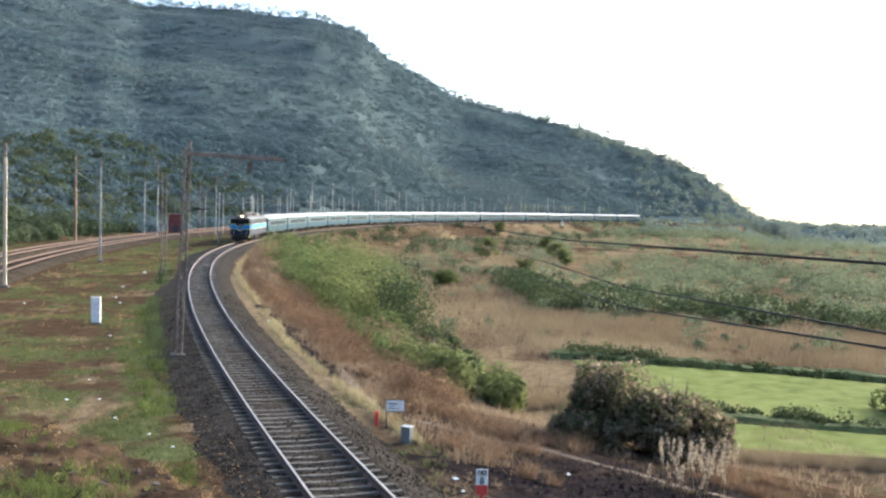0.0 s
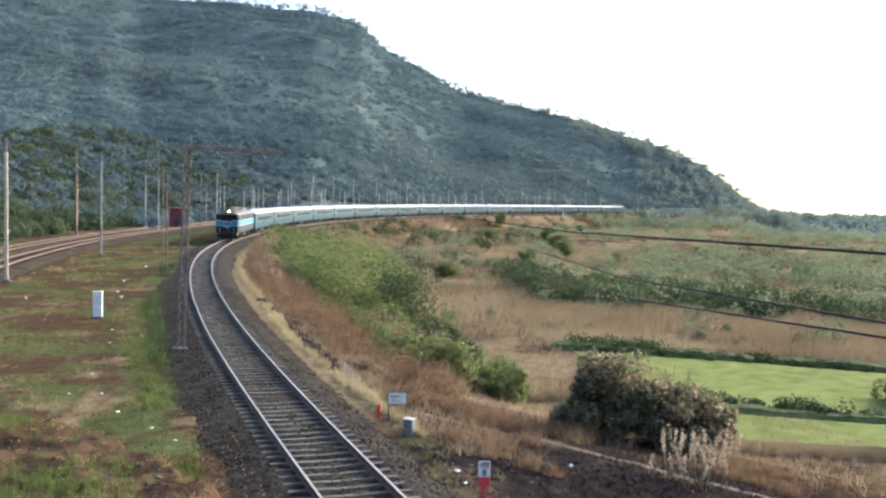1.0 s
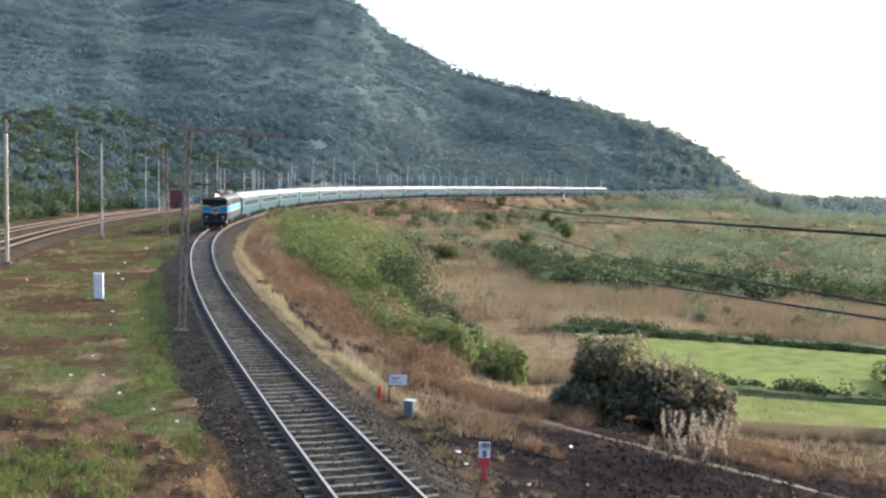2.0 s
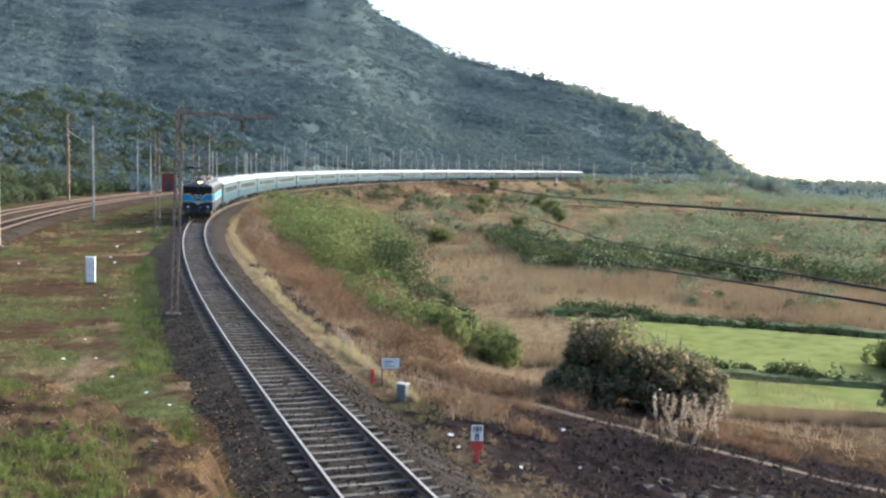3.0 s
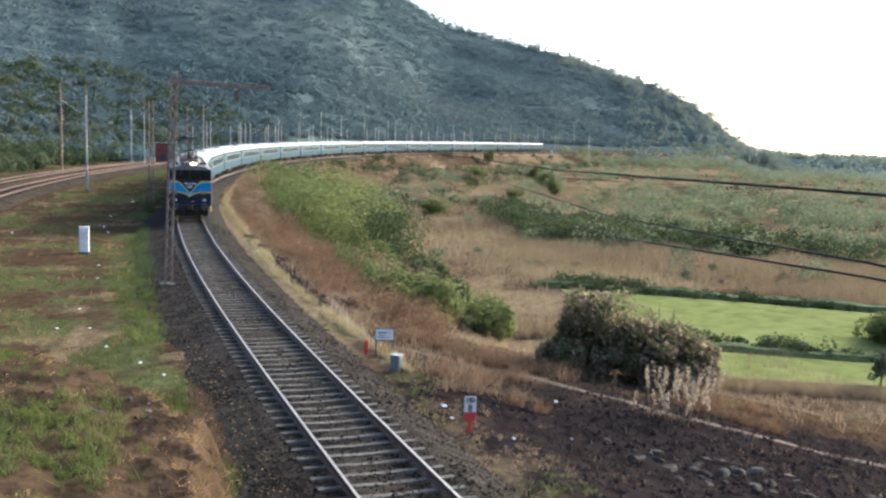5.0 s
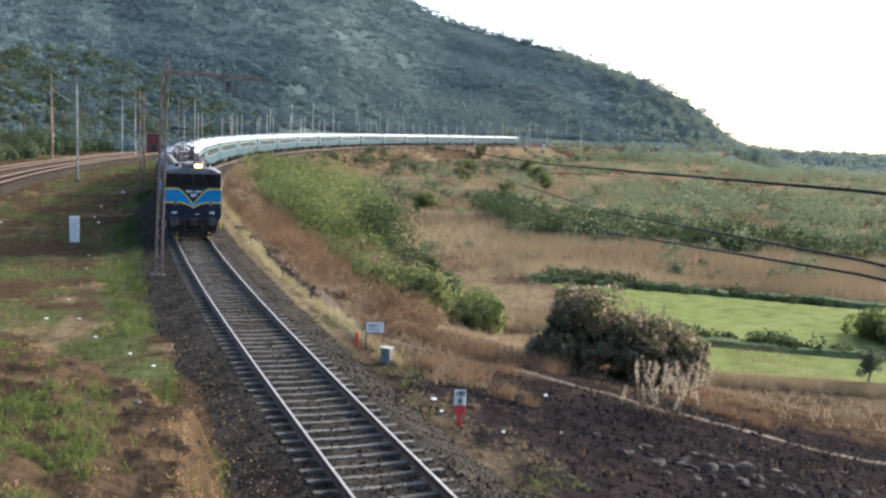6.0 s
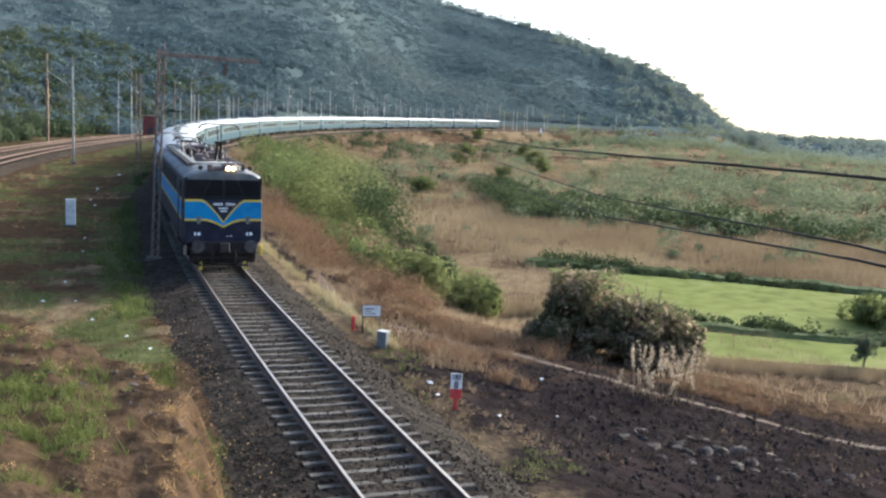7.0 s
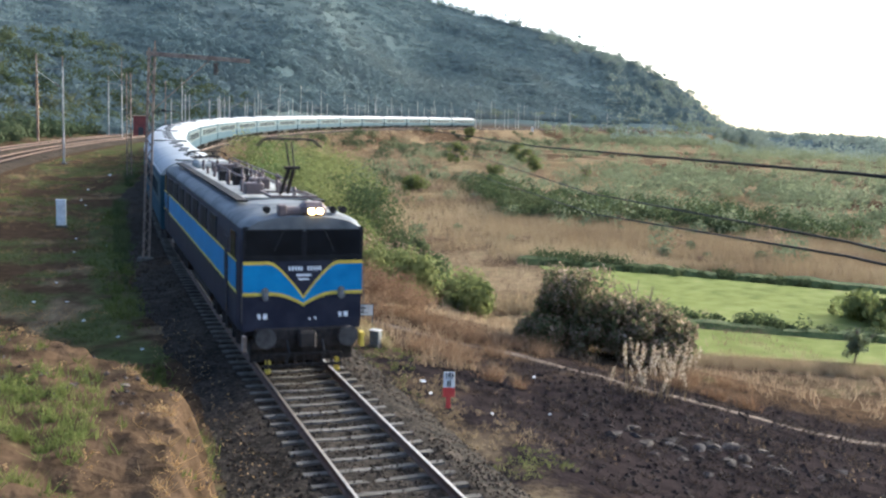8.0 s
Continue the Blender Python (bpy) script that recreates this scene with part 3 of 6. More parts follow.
def ground():
    """One sheet out to the horizon, finer near the middle."""
    fine = np.arange(-36, 36.01, 0.19)
    coarse = np.arange(36, 324.0, 4.0)[1:]
    ang = np.radians(np.concatenate([fine, coarse]))
    rad = np.concatenate([np.arange(1.5, 4, 0.25), np.arange(4, 30, 0.12), 30 * np.exp(np.linspace(0, math.log(4800 / 30), 250))])
    na, nr = len(ang), len(rad)
    A, Rr = np.meshgrid(ang, rad)
    x, y = (Rr * np.sin(A)).ravel(), (Rr * np.cos(A)).ravel()
    x, y = np.append(x, 0.0), np.append(y, 0.0)
    z, s, d, u = ground_height(x, y)
    i = np.arange(nr - 1)[:, None] * na
    j = np.arange(na)[None, :]
    k = (j + 1) % na
    quads = np.stack([i + j, i + k, i + na + k, i + na + j], -1).reshape(-1, 4)
    tris = np.stack([np.full(na, nr * na), (np.arange(na) + 1) % na, np.arange(na)], -1)
    me = bpy.data.meshes.new("ground")
    me.from_pydata(np.stack([x, y, z], 1).tolist(), [], quads.tolist() + tris.tolist())
    me.shade_smooth()
    # covers: green sward, burnt grass, dry grass
    n4, n5 = 1.3 * patches(x, y, 5.0, 11), 1.3 * patches(x, y, 14.0, 12)
    r = np.hypot(x, y)
    n6 = 1.3 * patches(x, y, 1.8, 16)
    green = np.where(d < 0, 0.36 + 0.3 * n6 + 0.2 * n4 + 0.12 * n5, 0.10 + 0.25 * n4)
    green = np.where((d < 0) & (y < 25), 0.28 + 0.42 * n4, green)
    green = green + 0.16 * smooth(-5.2, -4.4, d + 0.5 * n4) * smooth(-2.8, -3.4, d) * (y > 22)
    green = np.where(u > 0.01, 0.54 + 0.2 * n5, green)
    burnt = smooth(3.5, 5.5, d) * smooth(34, 29, y - 0.05 * x + 1.2 * n4) * 0.8 + 0.25 * n4 * (d > 4) * (y < 40)
    burnt = np.where((d > 3.4) & (d < 11) & (y > 28) & (y < 72), 0.4 + 0.16 * smooth(7, 4.5, d) + 0.35 * n4, burnt)
    burnt = np.where((d > 2.2) & (d < 4.9) & (y < 33), 0.42 + 0.35 * n4, burnt)
    dry = np.where(d > 0, 0.50 + 0.3 * n5 + 0.15 * n4, 0.17 + 0.2 * n5 + 0.34 * 1.3 * patches(x, y, 1.5, 17))
    dry = np.where((d > 4) & (s > 150) & (u < 0.02) & (d < 40), 0.42 + 0.3 * n5, dry)
    dry = np.where((np.abs(d - 3.5 - 0.2 * np.sin(s * 0.13)) < 0.35) & (y > 30), 0.8 + 0.3 * n4, dry)
    dry = np.where((d > 4.0) & (d < 6.5) & (y < 80), dry - 0.3, dry)
    dry = np.where((d > 7) & (y < 42), dry - 0.3 * smooth(42, 34, y), dry)
    dry = np.where((np.abs(d + 19.8) < 6) & (s > 30), 0.15, dry)
    green = np.where((np.abs(d + 19.8) < 6) & (s > 30), 0.1, green)
    dry = np.where(u > 0.01, 0.02 + 0.15 * n5, dry)
    burnt = np.where(u > 0.02, 0.05, burnt)
    bare = (d < 0) & (y < 26) & (z > -0.45) & (d > -7.5)
    green, dry = np.where(bare, 0.14 + 0.45 * bank_drift(x, y), green), np.where(bare, 0.0 + 0.38 * patches(x, y, 2.2, 15), dry)
    dry = np.where((d < 0) & (y < 34), dry - 0.22 * smooth(34, 28, y), dry)
    # alpha: the haze-tinted undergrowth of the hillside
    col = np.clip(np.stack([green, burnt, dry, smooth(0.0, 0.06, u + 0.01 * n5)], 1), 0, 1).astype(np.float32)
    at = me.color_attributes.new("cover", "FLOAT_COLOR", "POINT")
    at.data.foreach_set("color", col.ravel())
    me.materials.append(M["ground"])
    return tagged(new("ground", me), "dry grassy railway shelf, valley and hillside", "ground", kind="structure")


# ---- tracks ----
RAIL = [(-0.068, -0.156), (0.068, -0.156), (0.068, -0.145), (0.012, -0.12), (0.012, -0.045), (0.034, -0.03), (0.034, -0.003), (0.028, 0.0), (-0.028, 0.0), (-0.034, -0.003), (-0.034, -0.03), (-0.012, -0.045), (-0.012, -0.12), (-0.068, -0.145)]


def sweep(name, profile, s0, s1, step, offset, z, mat, parent, cap=True):
    """A profile of (sideways, up) points carried along the line."""
    ss = np.arange(s0, s1 + step / 2, step)
    n = len(profile)
    verts, faces = [], []
    for s in ss:
        for px, pz in profile:
            x, y, _ = on_line(s, offset + px)
            verts.append((float(x), float(y), z + pz))
    for i in range(len(ss) - 1):
        for j in range(n):
            a, b = i * n + j, i * n + (j + 1) % n
            faces.append((a, b, b + n, a + n))
    if cap:
        faces += [tuple(range(n)), tuple(range((len(ss) - 1) * n, len(ss) * n))[::-1]]
    me = bpy.data.meshes.new(name)
    me.from_pydata(verts, [], faces)
    me.materials.append(M[mat])
    ob = new(name, me)
    ob.parent = parent
    return ob


def sleeper_mesh():
    bm = bmesh.new()
    v = []
    for x, w, zt in ((-1.375, 0.12, -0.17), (-0.55, 0.115, -0.175), (0, 0.105, -0.19), (0.55, 0.115, -0.175), (1.375, 0.12, -0.17)):
        v.append([bm.verts.new(p) for p in ((x, -w * 1.15, -0.38), (x, -w * 0.66, zt), (x, w * 0.66, zt), (x, w * 1.15, -0.38))])
    for a, b in zip(v, v[1:]):
        for i in range(3):
            bm.faces.new((a[i], a[i + 1], b[i + 1], b[i]))
    bm.faces.new(v[0])
    bm.faces.new(v[-1][::-1])
    bmesh.ops.recalc_face_normals(bm, faces=bm.faces)
    me = bpy.data.meshes.new("sleeper")
    bm.to_mesh(me)
    bm.free()
    me.materials.append(M["concrete"])
    return me


def track(name, offset, s0, s1, near, label):
    base = tagged(new(name), label, "railway track", kind="structure")
    for side in (-0.872, 0.872):
        rail = sweep("rail", RAIL, s0, s1, 1.0, offset + side, 0.0, "rail_side", base)
        sweep("railhead", [(-0.03, 0.0), (0.03, 0.0), (0.03, 0.003), (-0.03, 0.003)], s0, s1, 1.0, offset + side, 0.0005, "rail_top" if near else "rail_worn", rail)
    me = sleeper_mesh()
    rng = random.Random(5)
    count = 0
    rest_v, rest_f = [], []
    src = [v.co.copy() for v in me.vertices]
    polys = [tuple(p.vertices) for p in me.polygons]
    s = s0
    while s < min(s1, 330):
        x, y, h = on_line(s, offset)
        m = pose(float(x), float(y), rng.uniform(-0.008, 0.008), 0, 0, -math.degrees(h) + rng.uniform(-0.8, 0.8))
        if near and -8 <= s and count < 300:
            same("sleeper", me, base, m)
            count += 1
        else:
            k = len(rest_v)
            rest_v += [tuple(m @ c) for c in src]
            rest_f += [tuple(i + k for i in p) for p in polys]
        s += 0.6
    if rest_v:
        far = bpy.data.meshes.new("far_sleepers")
        far.from_pydata(rest_v, [], rest_f)
        far.materials.append(M["concrete" if near else "old_sleeper"])
        ob = tagged(new("far_sleepers", far), kind="stuff")
        ob.parent = base
    return base


def ballast(name, offset, s0, s1, step, right=2.9, left=2.9, mat="ballast"):
    """The stone bed, from the shoulder down to the ground, uneven."""
    prof = [(-left - 0.6, -0.66), (-left - 0.1, -0.52), (-2.3, -0.39), (-1.7, -0.26)] + [(x, -0.205) for x in np.arange(-1.5, 1.6, 0.25)] + [(1.75, -0.24), (right - 0.5, -0.55), (right, -0.75)]
    ss = np.arange(s0, s1 + step / 2, step)
    n = len(prof)
    px, pz = np.array([p[0] for p in prof]), np.array([p[1] for p in prof])
    S, PX = np.meshgrid(ss, px, indexing="ij")
    x, y, _ = on_line(S.ravel(), offset + PX.ravel())
    z = np.tile(pz, len(ss)) + 0.025 * value_noise(x, y, 0.33, 21) + 0.03 * value_noise(x, y, 1.3, 22)
    i = np.arange(len(ss) - 1)[:, None] * n
    j = np.arange(n - 1)[None, :]
    quads = np.stack([i + j, i + n + j, i + n + j + 1, i + j + 1], -1).reshape(-1, 4)
    me = bpy.data.meshes.new(name)
    me.from_pydata(np.stack([x, y, z], 1).tolist(), [], quads.tolist())
    me.materials.append(M[mat])
    me.shade_smooth()
    return tagged(new(name, me), "brown-grey crushed stone ballast bed under the track", "ballast", kind="structure")


def stones(name, x, y, z, size, mat, label, rng):
    """Loose angular stones, one small skewed octahedron each."""
    n = len(x)
    base = np.array([(1, 0, 0), (0, 1, 0), (-1, 0, 0), (0, -1, 0), (0, 0, 0.8), (0, 0, -0.8)], float)
    p = base[None] * (size[:, None, None] * rng.uniform(0.6, 1.3, (n, 6, 1)))
    a = rng.uniform(0, 6.28, n)
    c, s_ = np.cos(a)[:, None], np.sin(a)[:, None]
    p = np.stack([p[..., 0] * c - p[..., 1] * s_, p[..., 0] * s_ + p[..., 1] * c, p[..., 2]], -1) + rng.normal(size=(n, 6, 3)) * size[:, None, None] * 0.18
    p += np.stack([x, y, z], 1)[:, None]
    tri = np.array([(0, 1, 4), (1, 2, 4), (2, 3, 4), (3, 0, 4), (1, 0, 5), (2, 1, 5), (3, 2, 5), (0, 3, 5)])
    me = bpy.data.meshes.new(name)
    me.from_pydata(p.reshape(-1, 3).tolist(), [], (np.arange(n)[:, None, None] * 6 + tri[None]).reshape(-1, 3).tolist())
    me.materials.append(M[mat])
    return tagged(new(name, me), label, "stones", kind="stuff")


def ribbon(name, pts, width, lift, mat, label, category, steps=60):
    """A worn strip that follows the ground through the given plan points."""
    P = np.array(pts, float)
    t = np.linspace(0, len(P) - 1, steps)
    k = np.arange(len(P))
    cx, cy = np.interp(t, k, P[:, 0]), np.interp(t, k, P[:, 1])
    ker = np.ones(7) / 7
    cx = np.convolve(np.pad(cx, 3, mode="edge"), ker, "valid")
    cy = np.convolve(np.pad(cy, 3, mode="edge"), ker, "valid")
    tx, ty = np.gradient(cx), np.gradient(cy)
    L = np.hypot(tx, ty)
    rows = []
    for f in (-0.5, -0.25, 0, 0.25, 0.5):
        w = width * f * (1 + 0.35 * value_noise(cx, cy, 1.1, 31))
        rows.append(np.stack([cx + ty / L * w, cy - tx / L * w], 1))
    A = np.stack(rows, 1).reshape(-1, 2)
    z = ground_height(A[:, 0], A[:, 1])[0] + np.tile([0.0, lift, lift * 0.7, lift, 0.0], steps)
    quads = [(i * 5 + j, i * 5 + j + 1, i * 5 + j + 6, i * 5 + j + 5) for i in range(steps - 1) for j in range(4)]
    me = bpy.data.meshes.new(name)
    me.from_pydata(np.column_stack([A, z]).tolist(), [], quads)
    me.materials.append(M[mat])
    me.shade_smooth()
    return tagged(new(name, me), label, category, kind="structure")


ground()
track("main_track", 0.0, -60, 596, True, "curving broad-gauge track with steel rails on concrete sleepers")
track("second_track", -17.4, 20, 596, False, "rusty broad-gauge track beyond the grass shelf")
track("third_track", -22.2, 20, 596, False, "rusty broad-gauge track at the hill foot")
ballast("main_ballast", 0.0, -60, 596, 0.5, 3.0, 3.0)
ballast("second_ballast", -17.4, 20, 596, 1.0, 3.2, 2.6, "old_ballast")
ballast("third_ballast", -22.2, 20, 596, 1.0, 2.6, 3.2, "old_ballast")
PATHWAY = [(-4.5, 44), (-3.0, 37.5), (-2.0, 33.9), (-1.2, 33.4), (0, 33.3), (1.65, 32.6), (3.5, 32.1), (5.2, 30.7), (7.3, 28.7), (9.7, 28.2), (11.4, 28.3), (13.6, 28.6), (20, 29.5), (30, 30)]
ribbon("footpath", PATHWAY, 0.46, 0.03, "path", "narrow trodden earth footpath through dry grass", "path", 120)


# ---- fields and plants ----
def paddy(name, pts, label):
    """A flat sown plot: an outline filled with a fine grid, a little uneven."""
    bm = bmesh.new()
    vs = [bm.verts.new((x, y, FIELD_Z + 0.10)) for x, y in pts]
    f = bm.faces.new(vs)
    if f.normal.z < 0:
        f.normal_flip()
    r = bmesh.ops.extrude_face_region(bm, geom=[f])
    low = [v for v in r["geom"] if isinstance(v, bmesh.types.BMVert)]
    for v in vs:
        v.co.z -= 0.4
    for v in low:
        v.co.z = FIELD_Z + 0.12
    bmesh.ops.recalc_face_normals(bm, faces=bm.faces)
    return tagged(part(name, bm, "paddy"), label, "field", kind="structure")


def bank(name, pts, width, height, label):
    """A low overgrown earth bank between plots."""
    P = np.array(pts, float)
    n = 40
    t = np.linspace(0, len(P) - 1, n)
    cx, cy = np.interp(t, np.arange(len(P)), P[:, 0]), np.interp(t, np.arange(len(P)), P[:, 1])
    tx, ty = np.gradient(cx), np.gradient(cy)
    L = np.hypot(tx, ty)
    V = []
    for i in range(n):
        for f, h in ((-0.5, -0.1), (-0.3, 0.7), (0, 1.0), (0.3, 0.75), (0.5, -0.1)):
            V.append((cx[i] + ty[i] / L[i] * width * f, cy[i] - tx[i] / L[i] * width * f, FIELD_Z + height * h * (1 + 0.15 * math.sin(i * 1.7 + f) + 0.25 * math.sin(i * 0.53))))
    me = bpy.data.meshes.new(name)
    me.from_pydata(V, [], [(i * 5 + j, i * 5 + j + 1, i * 5 + j + 6, i * 5 + j + 5) for i in range(n - 1) for j in range(4)])
    me.materials.append(M["bund"])
    return tagged(new(name, me), label, "bund", kind="structure")


def cloud(seed, x, y, r, zr, count, size, sink=0.25, outward=0.5):
    """Leaves for plants that stand at x, y, with crowns r wide and zr high."""
    rng = np.random.RandomState(seed)
    z = ground_height(x, y)[0]
    return leaves(rng, np.stack([x, y, z + zr * (1 - sink)], 1), np.stack([r, r, zr], 1), count, size, outward)


def hill_woods():
    rng = np.random.RandomState(41)
    n = 19000
    b = rng.uniform(-34, 23, n)
    u = rng.uniform(0, 1.02, n) ** 0.75
    foot, far = np.interp(b, FOOT[:, 0], FOOT[:, 1]), np.interp(b, CREST[:, 0], CREST[:, 1])
    r = foot + u * (far - foot)
    x, y = r * np.sin(np.radians(b)), r * np.cos(np.radians(b))
    patch = patches(x, y, 45, 51) + 0.6 * patches(x, y, 17, 52) + 0.5 * np.sin(u * 19 + 0.25 * b)
    s, d = to_line(x, y)
    keep = (patch + rng.normal(size=n) * 0.4 > -1.05 + 0.3 * smooth(0.6, 0.9, u) - 1.2 * smooth(0.3, 0.02, u)) & (d < -31)
    x, y, u = x[keep], y[keep], u[keep]
    size = rng.uniform(0.9, 3.2, len(x))
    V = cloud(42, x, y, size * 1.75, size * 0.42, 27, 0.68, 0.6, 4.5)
    poly_object("hill_woodland", V, 4, "hazed_hill_leaf", "scrub woodland covering the hillside, haze put into its blue-grey green", "woodland")
    # taller trees that break the skyline
    k = 620
    b = rng.uniform(-30, 20, k)
    far = np.interp(b, CREST[:, 0], CREST[:, 1]) + rng.uniform(-14, 4, k)
    x, y = far * np.sin(np.radians(b)), far * np.cos(np.radians(b))
    size = 1.2 + 3.4 * rng.uniform(0, 1, k) ** 1.6
    lift = rng.uniform(0, 1, k) ** 3 * 6.0
    z = ground_height(x, y)[0]
    V = leaves(rng, np.stack([x, y, z + size * 0.8 + lift], 1), np.stack([size * 1.2, size * 1.2, size * 0.8], 1), 60, 0.55)
    k = 110
    b = rng.uniform(7, 19, k)
    far = np.interp(b, CREST[:, 0], CREST[:, 1]) + rng.uniform(-60, 0, k)
    x, y = far * np.sin(np.radians(b)), far * np.cos(np.radians(b))
    size = 1.8 + 3.2 * rng.uniform(0, 1, k) ** 1.5
    z = ground_height(x, y)[0]
    V = np.concatenate([V, leaves(rng, np.stack([x, y, z + size * 0.9], 1), np.stack([size * 1.1, size * 1.1, size], 1), 130, 0.5)])
    # a stand of taller trees where the hill runs out
    k = 46
    b, far = rng.uniform(17.4, 19.7, k), rng.uniform(620, 690, k)
    x, y = far * np.sin(np.radians(b)), far * np.cos(np.radians(b))
    z = ground_height(x, y)[0]
    top = 6.49 - far * rng.uniform(0.0025, 0.012, k)
    half = np.clip((top - z) / 2, 1.5, 9)
    V = np.concatenate([V, leaves(rng, np.stack([x, y, z + half], 1), np.stack([half * 0.4 + 0.8, half * 0.4 + 0.8, half], 1), 130, 0.6)])
    poly_object("ridge_trees", V, 4, "hazed_ridge_leaf", "thin-crowned trees along the skyline of the hill", "trees")


def valley_scrub():
    rng = np.random.RandomState(43)
    n = 7000
    b = rng.uniform(-8, 34, n)
    r = np.exp(rng.uniform(math.log(85), math.log(700), n))
    x, y = r * np.sin(np.radians(b)), r * np.cos(np.radians(b))
    s, d = to_line(x, y)
    patch = patches(x, y, 26, 61) + 0.7 * patches(x, y, 90, 62)
    wood = smooth(6, 12, b) * smooth(98, 125, r)
    clear = smooth(30, 12, np.hypot((x - 62) / 1.6, (y - 250) / 1.2))
    keep = (d > 17) & (patch + rng.normal(size=n) * 0.7 > 0.85 - 1.0 * wood + 1.2 * clear + 1.5 * smooth(150, 120, r) * smooth(44, 36, d))
    x, y, r = x[keep], y[keep], r[keep]
    gap = patches(x, y, 8, 67) > -0.12
    x, y, r = x[gap], y[gap], r[gap]
    size = rng.uniform(0.6, 1.5, len(x)) ** 2 * (1 + 0.6 * smooth(180, 450, r))
    V = cloud(44, x, y, size * 1.25, size * 0.95, 120, 0.23, 0.3, 1.8)
    poly_object("valley_scrub", V, 4, "scrub_leaf", "dull green bushes scattered over the valley floor", "scrub")
    # withered and dull green bushes dotted over the dry grassland
    k = 420
    s, d = rng.uniform(55, 260, k), rng.uniform(20, 62, k)
    x, y, _ = on_line(s, d)
    x, y = np.asarray(x), np.asarray(y)
    size = (0.35 + 1.1 * rng.uniform(0, 1, k) ** 2) * np.interp(np.hypot(x, y), [60, 200], [0.8, 1.5])
    k = (patches(x, y, 13, 68) > 0.0) & ~((x > 8) & (y < 79))
    dull = rng.uniform(0, 1, len(x)) < 0.4
    poly_object("withered_scrub", cloud(68, x[k & ~dull], y[k & ~dull], size[k & ~dull] * 1.3, size[k & ~dull] * 0.9, 150, 0.16, 0.3, 1.2), 4, "dry_leaf", "withered brown bushes dotted over the dry grassland", "scrub")
    poly_object("grassland_scrub", cloud(69, x[k & dull], y[k & dull], size[k & dull] * 1.2, size[k & dull], 150, 0.17, 0.3, 1.4), 4, "scrub_leaf", "dull green bushes dotted over the dry grassland", "scrub")
    # a dark thicket along the near edge of the scrub
    edge = np.array([(10.5, 138), (11.5, 122), (13.5, 108), (20, 108), (30, 103), (37, 98), (48, 92), (62, 86)], float)
    k = 330
    t = rng.uniform(0, len(edge) - 1, k)
    x = np.interp(t, np.arange(len(edge)), edge[:, 0]) + rng.normal(size=k) * 1.4
    y = np.interp(t, np.arange(len(edge)), edge[:, 1])
    back = 1 + 0.22 * rng.uniform(0, 1, k) ** 1.5
    x, y = x * back, y * back
    keep = patches(x, y, 14, 63) + 0.35 * rng.normal(size=k) > -0.25
    x, y = x[keep], y[keep]
    size = rng.uniform(0.6, 1.7, len(x))
    poly_object("thicket", cloud(64, x, y, size * 1.35, size * 0.95, 260, 0.2, 0.3, 1.4), 4, "hedge_leaf", "dark green thicket along the edge of the dry grassland", "scrub")
    # rough ground where the line leaves round the hill
    b, r = rng.uniform(11, 32, 1500), rng.uniform(500, 720, 1500)
    x, y = r * np.sin(np.radians(b)), r * np.cos(np.radians(b))
    s, d = to_line(x, y)
    k = (np.abs(d) > 6) & ((np.abs(d + 19.5) > 9) | (s > 640))
    x, y = x[k], y[k]
    size = rng.uniform(1.0, 3.2, len(x))
    poly_object("hill_end_woods", cloud(57, x, y, size * 1.2, size, 30, 0.62, 0.3, 0.8), 4, "hazed_ridge_leaf", "trees round the end of the hill, haze put into their pale green", "woodland")
    s, d = rng.uniform(470, 750, 900), rng.uniform(-34, 60, 900)
    x, y, _ = on_line(s, d)
    x, y = np.asarray(x), np.asarray(y)
    k = (np.abs(d) > 5) & ((np.abs(d + 19.5) > 9) | (s > 640))
    x, y = x[k], y[k]
    size = rng.uniform(0.8, 2.2, len(x))
    poly_object("hill_end_bushes", cloud(55, x, y, size * 1.2, size, 60, 0.45, 0.3, 0.8), 4, "scrub_leaf", "bushes round the end of the hill", "bushes")
    # the far low ridge
    k = 1500
    b, r = rng.uniform(17, 34, k), rng.uniform(690, 1500, k)
    x, y = r * np.sin(np.radians(b)), r * np.cos(np.radians(b))
    size = rng.uniform(2.5, 5.0, k)
    poly_object("far_woods", cloud(45, x, y, size * 1.3, size * 0.8, 26, 1.4, 0.4, 2.0), 4, "hazed_ridge_leaf", "woods on the far low ground, haze put into their leaf colour", "woodland")


def shelf_trees():
    """Greener trees behind the second line, at the foot of the hill."""
    rng = np.random.RandomState(46)
    n = 1100
    s, d = rng.uniform(60, 300, n), -31 - 75 * rng.uniform(0, 1, n) ** 1.2
    x, y, _ = on_line(s, d)
    size = rng.uniform(0.9, 2.7, n)
    poly_object("foothill_bushes", cloud(47, x, y, size * 1.4, size * 0.9, 80, 0.48, 0.45, 3.0), 4, "foot_leaf", "green bushes and small trees at the hill foot", "bushes")


def hill_foot_woods():
    """The lowest trees of the hill, above the far running lines."""
    rng = np.random.RandomState(78)
    n = 2300
    s, d = rng.uniform(190, 600, n), -27.2 - 70 * rng.uniform(0, 1, n) ** 1.6
    x, y, _ = on_line(s, d)
    size = rng.uniform(0.9, 2.6, n)
    poly_object("hill_foot_woods", cloud(79, np.asarray(x), np.asarray(y), size * 1.4, size * 0.8, 40, 0.6, 0.4, 3.0), 4, "hazed_hill_leaf", "scrub trees at the foot of the hill, haze put into their colour", "woodland")


